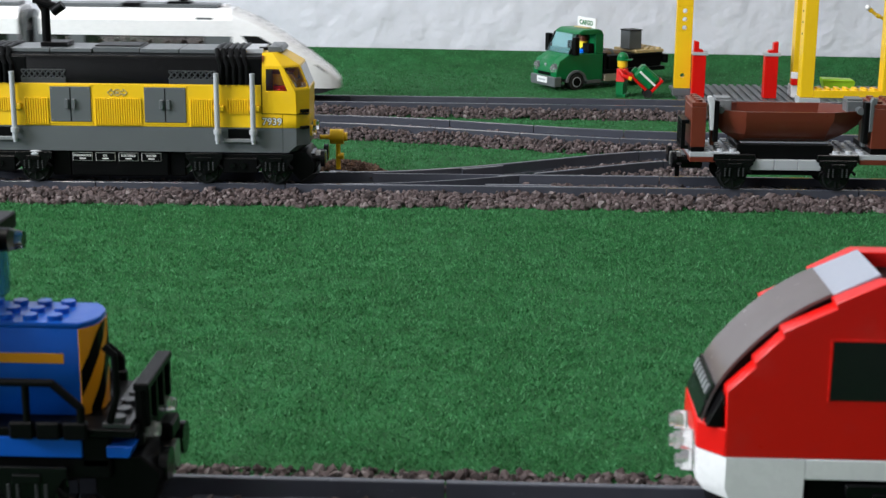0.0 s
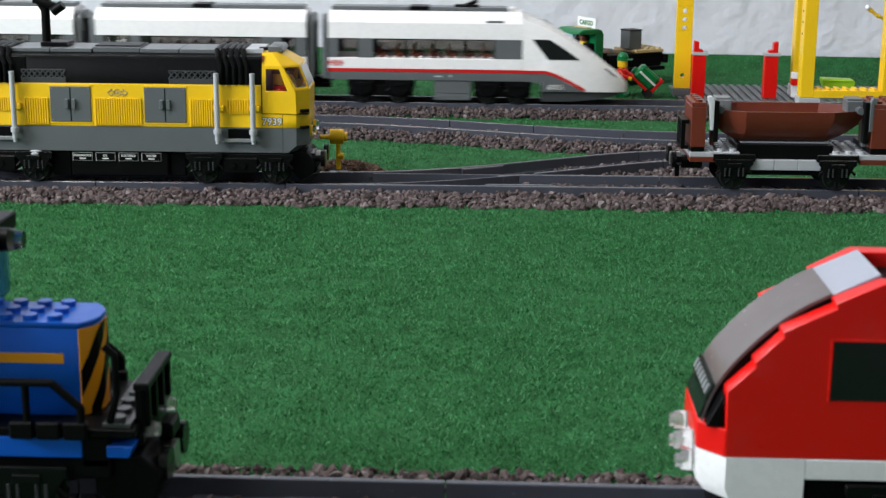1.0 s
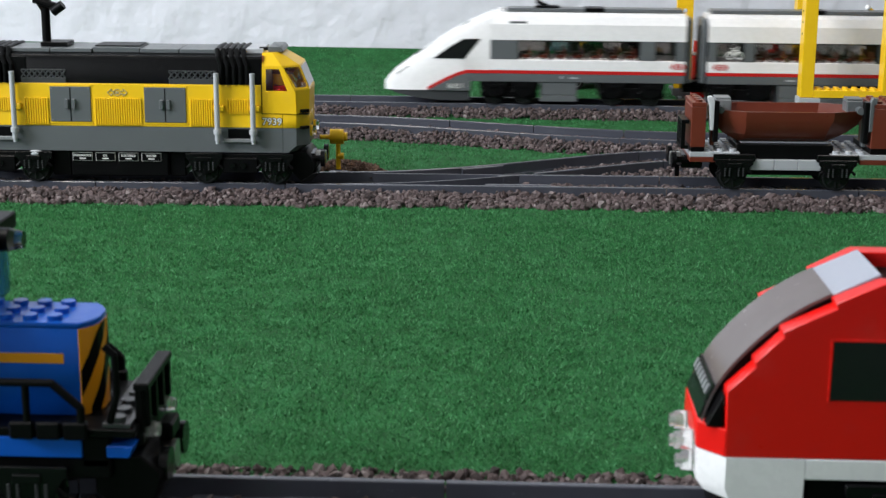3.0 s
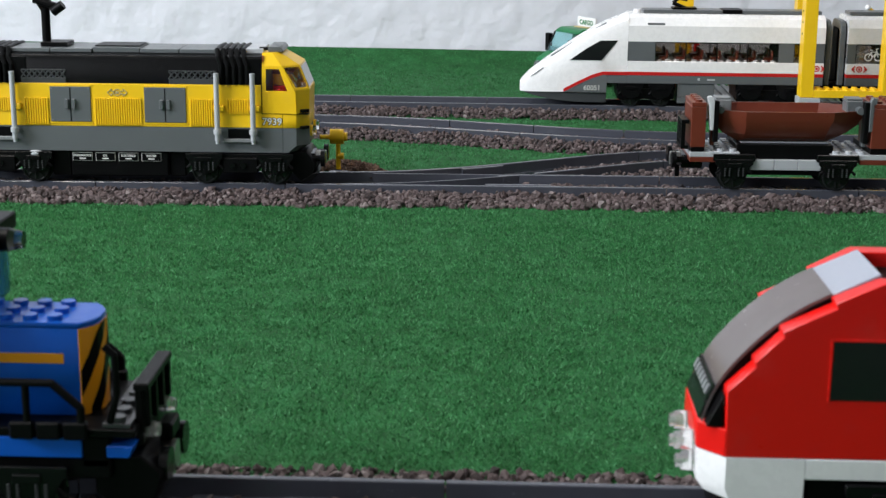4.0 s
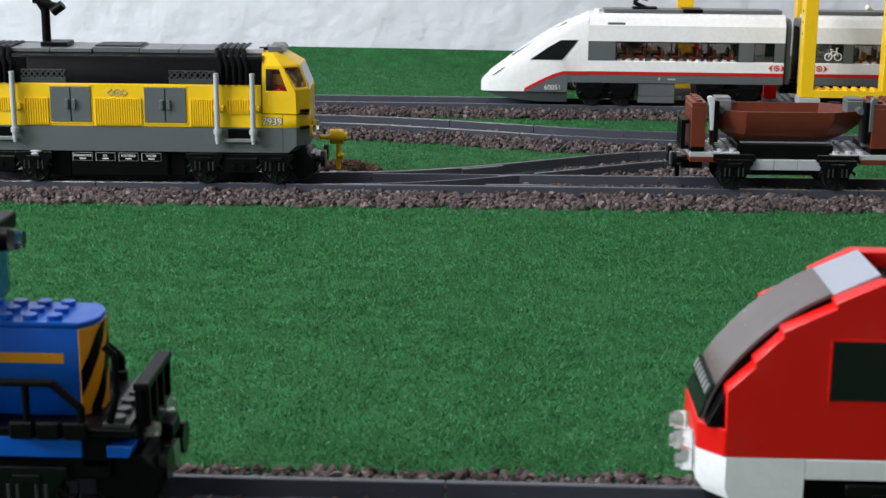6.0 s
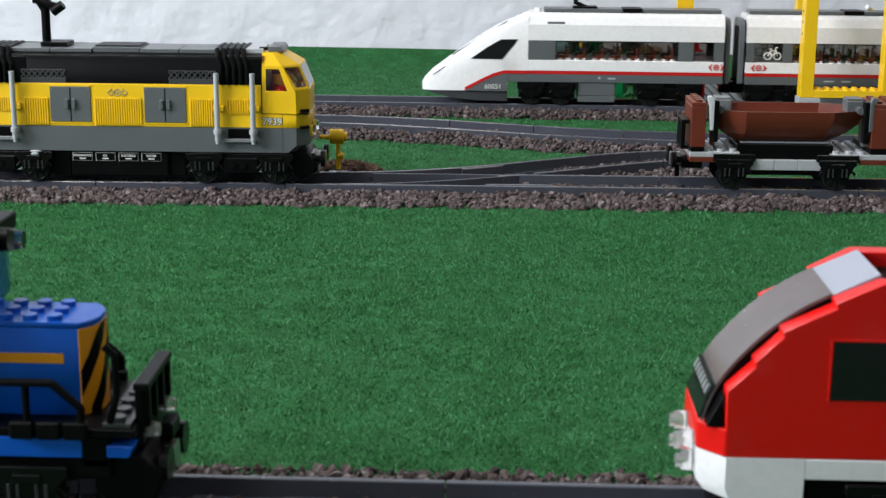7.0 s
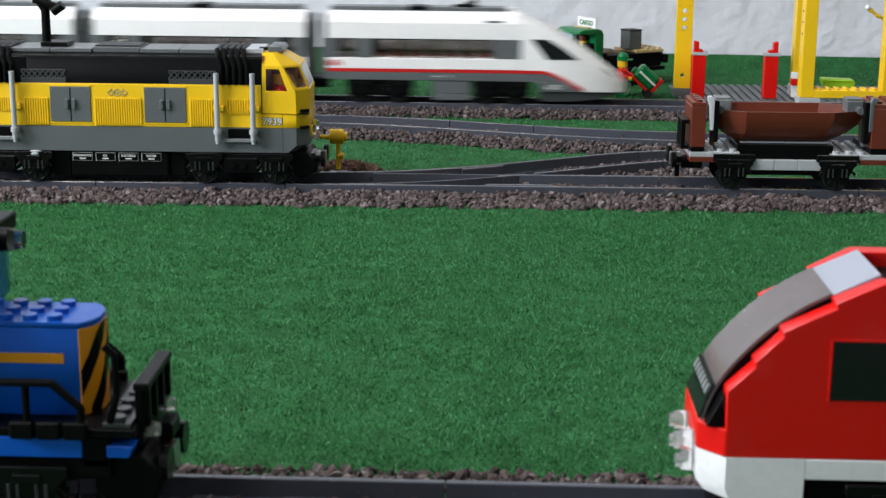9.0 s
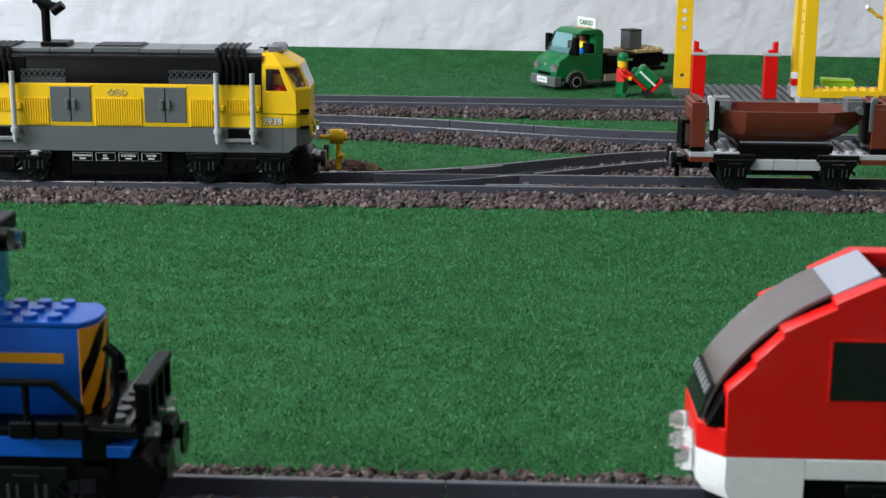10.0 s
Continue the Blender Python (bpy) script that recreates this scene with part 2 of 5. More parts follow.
def pile(name, count, x0, x1, y0, y1, length, width, seed):
    """Carpet fibres: one small lean triangle each."""
    rng = np.random.default_rng(seed)
    y = y0 + (y1 - y0) * rng.random(count)
    x = x0 + (x1 - x0) * rng.random(count)
    keep = np.ones(count, bool)
    for line, half in ((lambda u: 1016 + 0.0203 * u, 38), (lambda u: 1386 + 0 * u, 38)):
        keep &= np.abs(y - line(x)) > half
    x, y = x[keep], y[keep]
    n = len(x)
    base = np.stack([x, y, carpet_z(x, y) - 0.2], -1)
    a = rng.random(n) * 2 * np.pi
    side = np.stack([np.cos(a), np.sin(a), 0 * a], -1) * width * (0.6 + 0.8 * rng.random(n))[:, None]
    # the pile is brushed in shallow waves
    swirl = np.sin(0.083 * x + 2.3 * np.sin(0.047 * y + 0.7) + 0.05 * y) + np.sin(0.171 * y - 0.06 * x + 2.2 * np.sin(0.069 * x)) + np.sin(0.33 * (y + 0.5 * x) + 1.8 * np.sin(0.11 * x - 0.05 * y))
    b = 0.7 * swirl + 1.2 + 5.6 * (rng.random(n) + rng.random(n) - 1)
    lean = (0.42 + 0.085 * swirl + 1.0 * rng.random(n)).clip(0.1, 1.5)
    tip = base + (length * (0.5 + 0.8 * rng.random(n)))[:, None] * np.stack([np.sin(lean) * np.cos(b), np.sin(lean) * np.sin(b), np.cos(lean)], -1)
    verts = np.stack([base - side, base + side, tip], 1).reshape(-1, 3) * U
    me = bpy.data.meshes.new(name)
    me.from_pydata(verts.tolist(), [], np.arange(3 * n).reshape(-1, 3).tolist())
    me.materials.append(PILE)
    return tagged(new(name, me), "short green fibres of the carpet", "carpet pile", "", "stuff")


pile("carpet_pile", 720000, -420, 400, 490, 985, 2.3, 0.21, 3)
pile("carpet_pile", 430000, -640, 560, 1030, 1700, 2.2, 0.30, 4)


# ---------------------------------------------------------------- tracks
def mid_line(x):
    return 1015.4 + 0.0203 * x


def spline(knots, x):
    """Smooth height of a line through a few knots."""
    kx, ky = zip(*knots)
    if x <= kx[0]:
        return ky[0]
    if x >= kx[-1]:
        return ky[-1]
    i = max(k for k in range(len(kx) - 1) if kx[k] <= x)
    s = lambda j: (ky[min(j + 1, len(ky) - 1)] - ky[max(j - 1, 0)]) / (kx[min(j + 1, len(kx) - 1)] - kx[max(j - 1, 0)])
    h = kx[i + 1] - kx[i]
    u = (x - kx[i]) / h
    return (2 * u ** 3 - 3 * u * u + 1) * ky[i] + (u ** 3 - 2 * u * u + u) * h * s(i) + (3 * u * u - 2 * u ** 3) * ky[i + 1] + (u ** 3 - u * u) * h * s(i + 1)


SIDING = [(-420, 1271), (-200, 1270), (-140, 1267), (-90, 1260), (-40, 1247), (6, 1233.5), (52, 1219.8), (98, 1210), (142, 1205), (220, 1203), (460, 1206)]
BRANCH = [(-144, 1012.6), (-110, 1015.6), (-73, 1021.5), (-34, 1035), (6, 1054.5), (47, 1078.5), (90, 1104), (115, 1115.5), (150, 1126), (220, 1136), (460, 1140)]
SLIM = [(-0.7, 9.8), (0.7, 9.8), (0.7, 2.6), (-0.7, 2.6)]
RAIL = [(-1.2, 10), (1.2, 10), (1.5, 9.6), (1.5, 3.0), (4.2, 2.6), (4.2, 0.6), (-4.2, 0.6), (-4.2, 2.6), (-1.5, 3.0), (-1.5, 9.6)]


def rail_along(bm, line, x0, x1, off, pieces, section=RAIL):
    rings = []
    for k in range(pieces + 1):
        x = x0 + (x1 - x0) * k / pieces
        d = (line(x + 1) - line(x - 1)) / 2
        n = Vector((-d, 1)).normalized()
        rings.append([(x + n.x * (off + a), line(x) + n.y * (off + a), z) for a, z in section])
    return loft(bm, rings)


def track_section(line, x0, x1, label, pieces=1):
    xm = (x0 + x1) / 2
    t = thing("track_section", mm(0, 0, 0), label, "toy track", "track sections")
    gap = 0.35
    for off in (-20, 20):
        part("rail", rail_along(B(), line, x0 + gap, x1 - gap, off, pieces), RAIL_GREY, t)
    for x in steps(x0, x1, 32):
        d = math.degrees(math.atan((line(x + 1) - line(x - 1)) / 2))
        bm = box(B(), -8, 8, -32, 32, 0, 3.2, 0.3)
        studs(bm, (-4, 4), (-28, -12, -4, 4, 12, 28), 3.2)
        part("sleeper", bm, RAIL_GREY, t, m=mm(x, line(x), 0.3, 0, 0, d))
    return t


for i in range(-13, 7):
    track_section(lambda x: 1386.0, -140.8 + 128 * i - 0, -12.8 + 128 * i, "dark grey toy track, straight, bedded in gravel")
for i in (-2, -1):
    track_section(mid_line, -144.4 + 128 * i, -16.4 + 128 * i, "dark grey toy track, straight, under the yellow locomotive")
for i in (2, 3):
    track_section(mid_line, -144.4 + 128 * i, -16.4 + 128 * i, "dark grey toy track, straight, under the hopper wagon")
for i in range(-2, 2):
    track_section(lambda x: 467.7, -16.9 + 128 * i, 111.1 + 128 * i, "dark grey toy track, straight, under the blue locomotive")
for a, b in ((-420, -296), (-296, -172), (-172, -48), (-48, 22), (22, 98), (98, 220), (220, 340), (340, 460)):
    track_section(lambda x: spline(SIDING, x), a, b, "dark grey toy siding track in a gentle curve", 10)
for a, b in ((112, 230),):
    track_section(lambda x: spline(BRANCH, x), a, b, "dark grey toy branch track leaving the points", 8)


def switch():
    t = thing("railway_points", mm(0, 0, 0), "dark grey toy railway points, set for the straight", "railway points")
    br = lambda x: spline(BRANCH, x)
    part("stock_rail", rail_along(B(), mid_line, -144, 111, -20, 6), RAIL_GREY, t)
    part("stock_rail", rail_along(B(), br, -144, 111.6, 20, 24), RAIL_GREY, t)
    part("closure_rail", rail_along(B(), br, -118, 2, -20, 18, SLIM), RAIL_GREY, t)
    part("closure_rail", rail_along(B(), mid_line, -88, 2, 20, 6, SLIM), RAIL_GREY, t)
    part("wing_rail", rail_along(B(), br, 14, 111.6, -20, 16), RAIL_GREY, t)
    part("wing_rail", rail_along(B(), mid_line, 14, 111, 20, 6), RAIL_GREY, t)
    part("check_rail", rail_along(B(), lambda x: mid_line(x) + 5.5, -10, 34, -20, 4), RAIL_GREY, t)
    part("check_rail", rail_along(B(), lambda x: br(x) - 6, -18, 12, 20, 5), RAIL_GREY, t)
    part("frog", prism(B(), [(-2, 1032), (2, 1029), (16, 1036.6), (18, 1038.6), (4, 1037.5)], 2, 9.6, "z", 0.3), RAIL_GREY, t)
    bm = prism(B(), [(-144, mid_line(-144) - 32), (16, mid_line(16) - 32), (16, 1078), (-34, 1059), (-73, 1046), (-144, mid_line(-144) + 29)], 0.3, 3.0, "z", 0.3)
    part("base_plate", bm, plastic("dark_sleeper_plastic", (0.028, 0.028, 0.032), 0.45), t)
    part("guard_block", box(B(), -1, 9, 1040.5, 1045, 2.6, 7.6, 0.3), MID_GREY, t)
    # hand lever beside the blades
    part("lever_base", box(B(), -122, -108, 1050, 1062, 0, 6, 0.5), RAIL_GREY, t)
    bm = rod(B(), (-115, 1056, 8), (-115, 1056, 27), 1.7, 10)
    rod(bm, (-115, 1056, 17.5), (-111, 1056, 17.5), 2.4, 10)
    rod(bm, (-119, 1056, 31), (-128, 1056, 31), 1.6, 10)
    part("lever_arm", bm, YELLOW, t)
    bm = rod(B(), (-120.5, 1056, 31.5), (-111.0, 1056, 31.5), 5.4, 20)
    rod(bm, (-111.2, 1056, 31.5), (-108.6, 1056, 31.5), 3.2, 16)
    part("lever_weight", bm, YELLOW, t, "yellow drum of the hand lever")


switch()

# ---------------------------------------------------------------- gravel
ICO = bmesh.new()
bmesh.ops.create_icosphere(ICO, subdivisions=1, radius=1)
ICO_V = np.array([v.co[:] for v in ICO.verts])
ICO_F = np.array([[v.index for v in f.verts] for f in ICO.faces])
ICO.free()


def stones(name, x, y, z, r_lo, r_hi, seed, material, label):
    """Loose crushed stones as one heap; places in millimetres."""
    rng = np.random.default_rng(seed)
    n = len(x)
    r = r_lo + (r_hi - r_lo) * rng.random(n) ** 1.6
    v = ICO_V[None] * (1 + 0.34 * (rng.random((n, len(ICO_V), 1)) - 0.5) * 2)
    v = v * (0.65 + 0.6 * rng.random((n, 1, 3)))
    q = rng.normal(size=(n, 4))
    q /= np.linalg.norm(q, axis=1)[:, None]
    w, a, b, c = q.T
    rot = np.stack([1 - 2 * (b * b + c * c), 2 * (a * b - c * w), 2 * (a * c + b * w), 2 * (a * b + c * w), 1 - 2 * (a * a + c * c), 2 * (b * c - a * w),
                    2 * (a * c - b * w), 2 * (b * c + a * w), 1 - 2 * (a * a + b * b)], -1).reshape(n, 3, 3)
    v = np.einsum("nij,nkj->nki", rot, v) * r[:, None, None] + np.stack([x, y, z], -1)[:, None]
    f = ICO_F[None] + (np.arange(n) * len(ICO_V))[:, None, None]
    me = bpy.data.meshes.new(name)
    me.from_pydata((v.reshape(-1, 3) * U).tolist(), [], f.reshape(-1, 3).tolist())
    me.materials.append(material)
    return tagged(new(name, me), label, "gravel", "", "stuff")


def bed(line, x0, x1, near, far, density, seed, label, top=6.0, inside=True, gap=None, r=(1.0, 2.5), singles=None, clear_of=None):
    """Gravel on both flanks of a track and lower between its rails."""
    rng = np.random.default_rng(seed)
    n = int((x1 - x0) * (near + far) * density)
    x = x0 + (x1 - x0) * rng.random(n)
    o = -near + (near + far) * rng.random(n)
    ragged = 3.5 * np.sin(x * 0.11) + 2.5 * np.sin(x * 0.31 + 1)
    o = np.where(o < -24, o + ragged * 0.6, o)
    flank = np.clip((near - np.abs(o)) / max(near - 23.5, 1), 0, 1)
    zz = np.where(np.abs(o) < 16.5, 2.0, top * flank ** 0.8)
    keep = (np.abs(np.abs(o) - 20) > 3.6)
    if not inside:
        keep &= np.abs(o) > 20
    if clear_of:
        keep &= ~((x > clear_of[0]) & (o > clear_of[1]))
    if gap:
        keep &= ~((x > gap[0]) & (x < gap[1]) & (np.abs(o) < 20))
    x, o, zz = x[keep], o[keep], zz[keep]
    y = np.array([line(v) for v in x]) + o
    z = zz + 2.4 * rng.random(len(x)) - 1.1
    one = np.zeros(len(x), bool)
    if singles:
        one[np.nonzero((x > singles[0]) & (x < singles[1]) & (o < -25))[0][:300]] = True
    ob = stones("gravel_bed", x[~one], y[~one], z[~one], r[0], r[1], seed, STONE, label)
    if singles:
        shapes = []
        for k in range(14):
            v = ICO_V * (1 + 0.34 * (rng.random((len(ICO_V), 1)) - 0.5) * 2) * (0.65 + 0.6 * rng.random(3))
            me = bpy.data.meshes.new("stone")
            me.from_pydata((v * U).tolist(), [], ICO_F.tolist())
            me.materials.append(STONE_PIECE)
            shapes.append(me)
        for k, (a, b, c) in enumerate(zip(x[one], y[one], z[one])):
            st = new("stone", shapes[k % 14])
            st.parent = ob
            turn = [360 * rng.random() for _ in range(3)]
            st.matrix_basis = mm(a, b, c, *turn) @ Matrix.Scale(1.4 + 1.4 * rng.random() ** 1.6, 4)
    return ob


bed(mid_line, -370, 330, 47, 42, 0.32, 11, "reddish-grey crushed stone along the middle track", 5.2, True, (-144, 16), r=(1.2, 2.8), singles=(-60, 90), clear_of=(150, 22))
bed(lambda x: 1386.0, -420, 460, 46, 40, 0.22, 12, "reddish-grey crushed stone along the rear track")
bed(lambda x: 1386.0, -1740, -420, 46, 40, 0.03, 16, "reddish-grey crushed stone along the rear track")
bed(lambda x: 1386.0, 460, 760, 46, 40, 0.03, 17, "reddish-grey crushed stone along the rear track")
bed(lambda x: spline(SIDING, x), -400, 450, 46, 38, 0.22, 13, "reddish-grey crushed stone along the siding")
bed(lambda x: spline(BRANCH, x), 40, 168, 46, 38, 0.2, 14, "reddish-grey crushed stone along the branch track", 4.0)
bed(lambda x: 467.7, -230, 180, 50, 51, 0.12, 15, "reddish-grey crushed stone along the foreground track", 5.0)


def heap():
    rng = np.random.default_rng(21)
    n = 900
    a, d = rng.random(n) * 2 * np.pi, np.sqrt(rng.random(n))
    x, y = -112 + 30 * d * np.cos(a), 1082 + 17 * d * np.sin(a)
    stones("gravel_heap", x, y, 9.0 * (1 - d * d) * rng.random(n) ** 0.25, 1.1, 2.4, 22, SOIL, "loose heap of dark brown stone by the points")


heap()


# ---------------------------------------------------------------- rolling stock, shared parts
WHEEL_BLACK = plastic("black_wheel_plastic", (0.0035, 0.0035, 0.004), 0.2, 0.004)
WHEEL_BLACK.node_tree.nodes["Principled BSDF"].inputs["Specular IOR Level"].default_value = 0.2
RIM_BLACK = plastic("black_rim_plastic", (0.010, 0.0105, 0.011), 0.18, 0.01)
PALE_AMBER = clear("pale_amber_clear_plastic", (0.80, 0.70, 0.60))
GLOSS_BLACK = plastic("black_window_plastic", (0.010, 0.011, 0.012), 0.08, 0.01)
# springs are a little lighter than the black guards around them
SPRING = plastic("dark_spring_plastic", (0.05, 0.052, 0.055), 0.2)
PRINT_WHITE = plastic("white_print", (0.72, 0.72, 0.70), 0.4, 0.0)
BLUE_GREY = plastic("bluish_grey_plastic", (0.30, 0.32, 0.385))
PALE_GREY = plastic("pale_grey_plastic", (0.55, 0.57, 0.60))
PRINT_RED = plastic("red_print", (0.50, 0.012, 0.012), 0.35, 0.0)
# clear plastic whitened to stand for the headlamps' glow and glints
WHITENED_CLEAR = clear("whitened_clear_plastic", (0.95, 0.95, 0.95), 0.12)
WHITENED_CLEAR.node_tree.nodes["Principled BSDF"].inputs["Transmission Weight"].default_value = 0.85
# pale grey stands for the reflection on the yellow locomotive's windscreen
PAINTED_SHEEN = plastic("painted_sheen_pane", (0.42, 0.42, 0.44), 0.12)


def panel(bm, corners, thick):
    """A flat pane through four corners, thickened outwards along its normal."""
    c = [Vector(p) for p in corners]
    n = (c[1] - c[0]).cross(c[-1] - c[0]).normalized() * thick
    low = [bm.verts.new(p - n * 0.5) for p in c]
    high = [bm.verts.new(p + n) for p in c]
    bm.faces.new(low[::-1])
    bm.faces.new(high)
    for i in range(len(c)):
        j = (i + 1) % len(c)
        bm.faces.new((low[i], low[j], high[j], high[i]))
    return bm


def wheel_mesh(r=9.0):
    bm = rod(B(), (0, -3, 0), (0, 3, 0), r, 28)
    rod(bm, (0, 2.2, 0), (0, 3.6, 0), r + 1.2, 28)
    rod(bm, (0, -4.0, 0), (0, -2.9, 0), 2.2, 12)
    ring = [((r - 0.7) * math.cos(k * math.pi / 14), -3.2, (r - 0.7) * math.sin(k * math.pi / 14)) for k in range(29)]
    pipe(bm, ring, 0.75, 6)
    for k in range(8):
        a = k * math.pi / 4
        rod(bm, (0, -3.3, 0), (r * 0.8 * math.cos(a), -3.3, r * 0.8 * math.sin(a)), 0.6, 6)
    return bm


WHEELS = []


def wheelset(parent, x, z=19.0):
    """Two wheels and their axle."""
    for y, turn in ((-19, 0), (19, 180)):
        if not WHEELS:
            w = part("wheel", wheel_mesh(), RIM_BLACK, parent)
            WHEELS.append(w.data)
        else:
            w = new("wheel", WHEELS[0])
            w.parent = parent
        w.matrix_basis = mm(x, y, z, 0, 0, turn)
    part("axle", rod(B(), (x, -20, z), (x, 20, z), 1.6, 10), METAL, parent)


def side_frames(parent, x, half, z=19.0, springs=True):
    """Arched axle guards on both sides, with slanting struts and a pair of springs to each."""
    for s in (-1, 1):
        out = [(x - half, z + 12), (x + half, z + 12), (x + half, z + 8.6), (x + half - 1.5, z + 7.6), (x + 9.0, z + 3.6), (x + 7.4, z + 0.4), (x + 3.0, z - 1.4), (x - 3.0, z - 1.4),
               (x - 7.4, z + 0.4), (x - 9.0, z + 3.6), (x - half + 1.5, z + 7.6), (x - half, z + 8.6)]
        bm = prism(B(), out, s * 24.4, s * 26.4, "y", 0.3)
        box(bm, x - 4.6, x + 4.6, min(s * 26.4, s * 27.3), max(s * 26.4, s * 27.3), z + 6.6, z + 9.6, 0.3)
        rod(bm, (x, s * 26.2, z - 0.5), (x, s * 27.3, z - 0.5), 1.9, 12)
        frame_part = part("axle_guard", bm, WHEEL_BLACK, parent)
        for d in (-1, 1):
            bm = rod(B(), (x + d * 6.0, s * 25.4, z + 7.8), (x + d * (half - 0.6), s * 25.4, z + 2.2), 0.9, 8)
            part("strut", bm, WHEEL_BLACK, frame_part)
            for off in (3.0, 6.0) if springs else ():
                bm = B()
                for k in range(5):
                    rod(bm, (x + d * off, s * 26.8, z + 1.0 + 1.2 * k), (x + d * off, s * 26.8, z + 1.5 + 1.2 * k), 0.6, 8)
                part("spring", bm, SPRING, frame_part)


def coupling(parent, x, dirn, z=24.0):
    """Magnet coupling with its two buffers."""
    bm = box(B(), min(x, x - dirn * 14), max(x, x - dirn * 14), -11, 11, z - 5, z + 4, 0.6)
    for y in (-12, 12):
        rod(bm, (x - dirn * 6, y, z + 1), (x + dirn * 5, y, z + 1), 2.2, 12)
        rod(bm, (x + dirn * 4, y, z + 1), (x + dirn * 7, y, z + 1), 5.6, 18)
    part("buffer_beam", bm, WHEEL_BLACK, parent)
    part("magnet", rod(B(), (x, 0, z), (x + dirn * 6.5, 0, z), 4.6, 18), METAL, parent, "round steel magnet")


# ---------------------------------------------------------------- yellow locomotive
def yellow_locomotive():
    t = thing("diesel_locomotive", mm(0, 1015.4, 0, 0, 0, 1.163), "yellow, black and grey toy diesel locomotive on the middle track", "toy locomotive")
    X0, XC = -392.0, -158.0

    # frame and lower grey sill, chamfered towards the cab front
    sill = [(X0, -24), (-136, -24), (-128, -16), (-128, 16), (-136, 24), (X0, 24)]
    low = [(X0, -24), (-142, -24), (-136, -16), (-136, 16), (-142, 24), (X0, 24)]
    part("sill", loft(B(), [[(x, y, 31.6) for x, y in low], [(x, y, 36.5) for x, y in sill], [(x, y, 48.2) for x, y in sill]]), DARK_GREY, t)
    # yellow side, in brick courses with joints
    bm = box(B(), X0, -158.7, -24, 24, 48.3, 76.7, 0.25)
    part("body_side", bm, YELLOW, t)
    part("cab_base", prism(B(), [(-158.6, -24.0), (-136, -24), (-128, -16), (-128, 16), (-136, 24), (-158.6, 24)], 48.3, 57.6, "z", 0.25), YELLOW, t)

    bm = B()
    rims = []
    skin = lambda ps: bm.faces.new([bm.verts.new(p) for p in ps])
    for s in (-1, 1):
        q = lambda *ps: [(x, s * -y, z) for x, y, z in ps]
        for quad in (q((-158.3, -24, 58.0), (-136, -24, 58.0), (-136, -24, 71.6), (-158.3, -24, 71.6)), q((-158.3, -23, 89.5), (-145, -23, 89.5), (-151.5, -19.5, 97.6), (-158.3, -19.5, 97.6)),
                     q((-136, -24, 58.0), (-128, -16, 58.0), (-127.6, -16, 73.5), (-136, -24, 73.5)), q((-145, -23, 89.5), (-134, -16, 89.5), (-147.5, -13, 97.6), (-151.5, -19.5, 97.6))):
            skin(quad)
        rims.append(("cab_window", q((-158.3, -24, 71.6), (-136, -24, 71.6), (-145, -23, 89.5), (-158.3, -23, 89.5)), q((-155.7, -23.9, 73.0), (-141.6, -23.9, 73.0), (-147.0, -23.1, 87.4), (-155.7, -23.1, 87.4))))
        rims.append(("corner_window", q((-136, -24, 73.5), (-127.6, -16, 73.5), (-134, -16, 89.5), (-145, -23, 89.5)), q((-135.9, -23.0, 75.2), (-129.2, -16.9, 75.2), (-134.6, -16.8, 88.2), (-143.9, -22.5, 88.2))))
    skin([(-128, -16, 58.0), (-128, 16, 58.0), (-127.6, 16, 73.5), (-127.6, -16, 73.5)])
    skin([(-134, -16, 89.5), (-134, 16, 89.5), (-147.5, 13, 97.6), (-147.5, -13, 97.6)])
    skin([(-158.3, -19.5, 97.6), (-151.5, -19.5, 97.6), (-147.5, -13, 97.6), (-147.5, 13, 97.6), (-151.5, 19.5, 97.6), (-158.3, 19.5, 97.6)])
    rims.append(("windscreen", [(-127.6, -16, 73.5), (-127.6, 16, 73.5), (-134, 16, 89.5), (-134, -16, 89.5)], [(-128.3, -14.8, 75.0), (-128.3, 14.8, 75.0), (-133.5, 14.8, 88.3), (-133.5, -14.8, 88.3)]))
    for kind, outer, inner in rims:
        for i in range(4):
            j = (i + 1) % 4
            skin([outer[i], outer[j], inner[j], inner[i]])
    bmesh.ops.remove_doubles(bm, verts=bm.verts, dist=0.05)
    bmesh.ops.recalc_face_normals(bm, faces=bm.faces)
    bmesh.ops.solidify(bm, geom=bm.faces[:], thickness=0.8)
    cab = part("cab", bm, YELLOW, t, angle=12)
    for kind, outer, inner in rims:
        glass = part(kind, panel(B(), inner, 0.25), PAINTED_SHEEN if kind == "windscreen" else PALE_AMBER, cab, "windscreen coloured pale to stand for its reflection" if kind == "windscreen" else "smoky clear cab pane")
        glass.visible_shadow = False
    part("cab_back", box(B(), -158.2, -157.2, -22, 22, 58.0, 96, 0), plastic("cab_lining_plastic", (0.34, 0.105, 0.035)), cab, "orange-brown cab rear wall")
    part("control_desk", box(B(), -137, -131, -14, 14, 58.0, 74, 0.6), LIGHT_GREY, cab)
    bm = box(B(), -134.5, -128.2, -22, -17.5, 58.6, 60.6, 0.2, Matrix.Translation((-131.4, -19.8, 0)) @ Matrix.Rotation(radians(45), 4, "Z") @ Matrix.Translation((131.4, 19.8, 0)))
    part("step_slot", bm, BLACK, t)
    bm = box(B(), -134.5, -128.2, -22, -17.5, 47.4, 49.4, 0.2, Matrix.Translation((-131.4, -19.8, 0)) @ Matrix.Rotation(radians(45), 4, "Z") @ Matrix.Translation((131.4, 19.8, 0)))
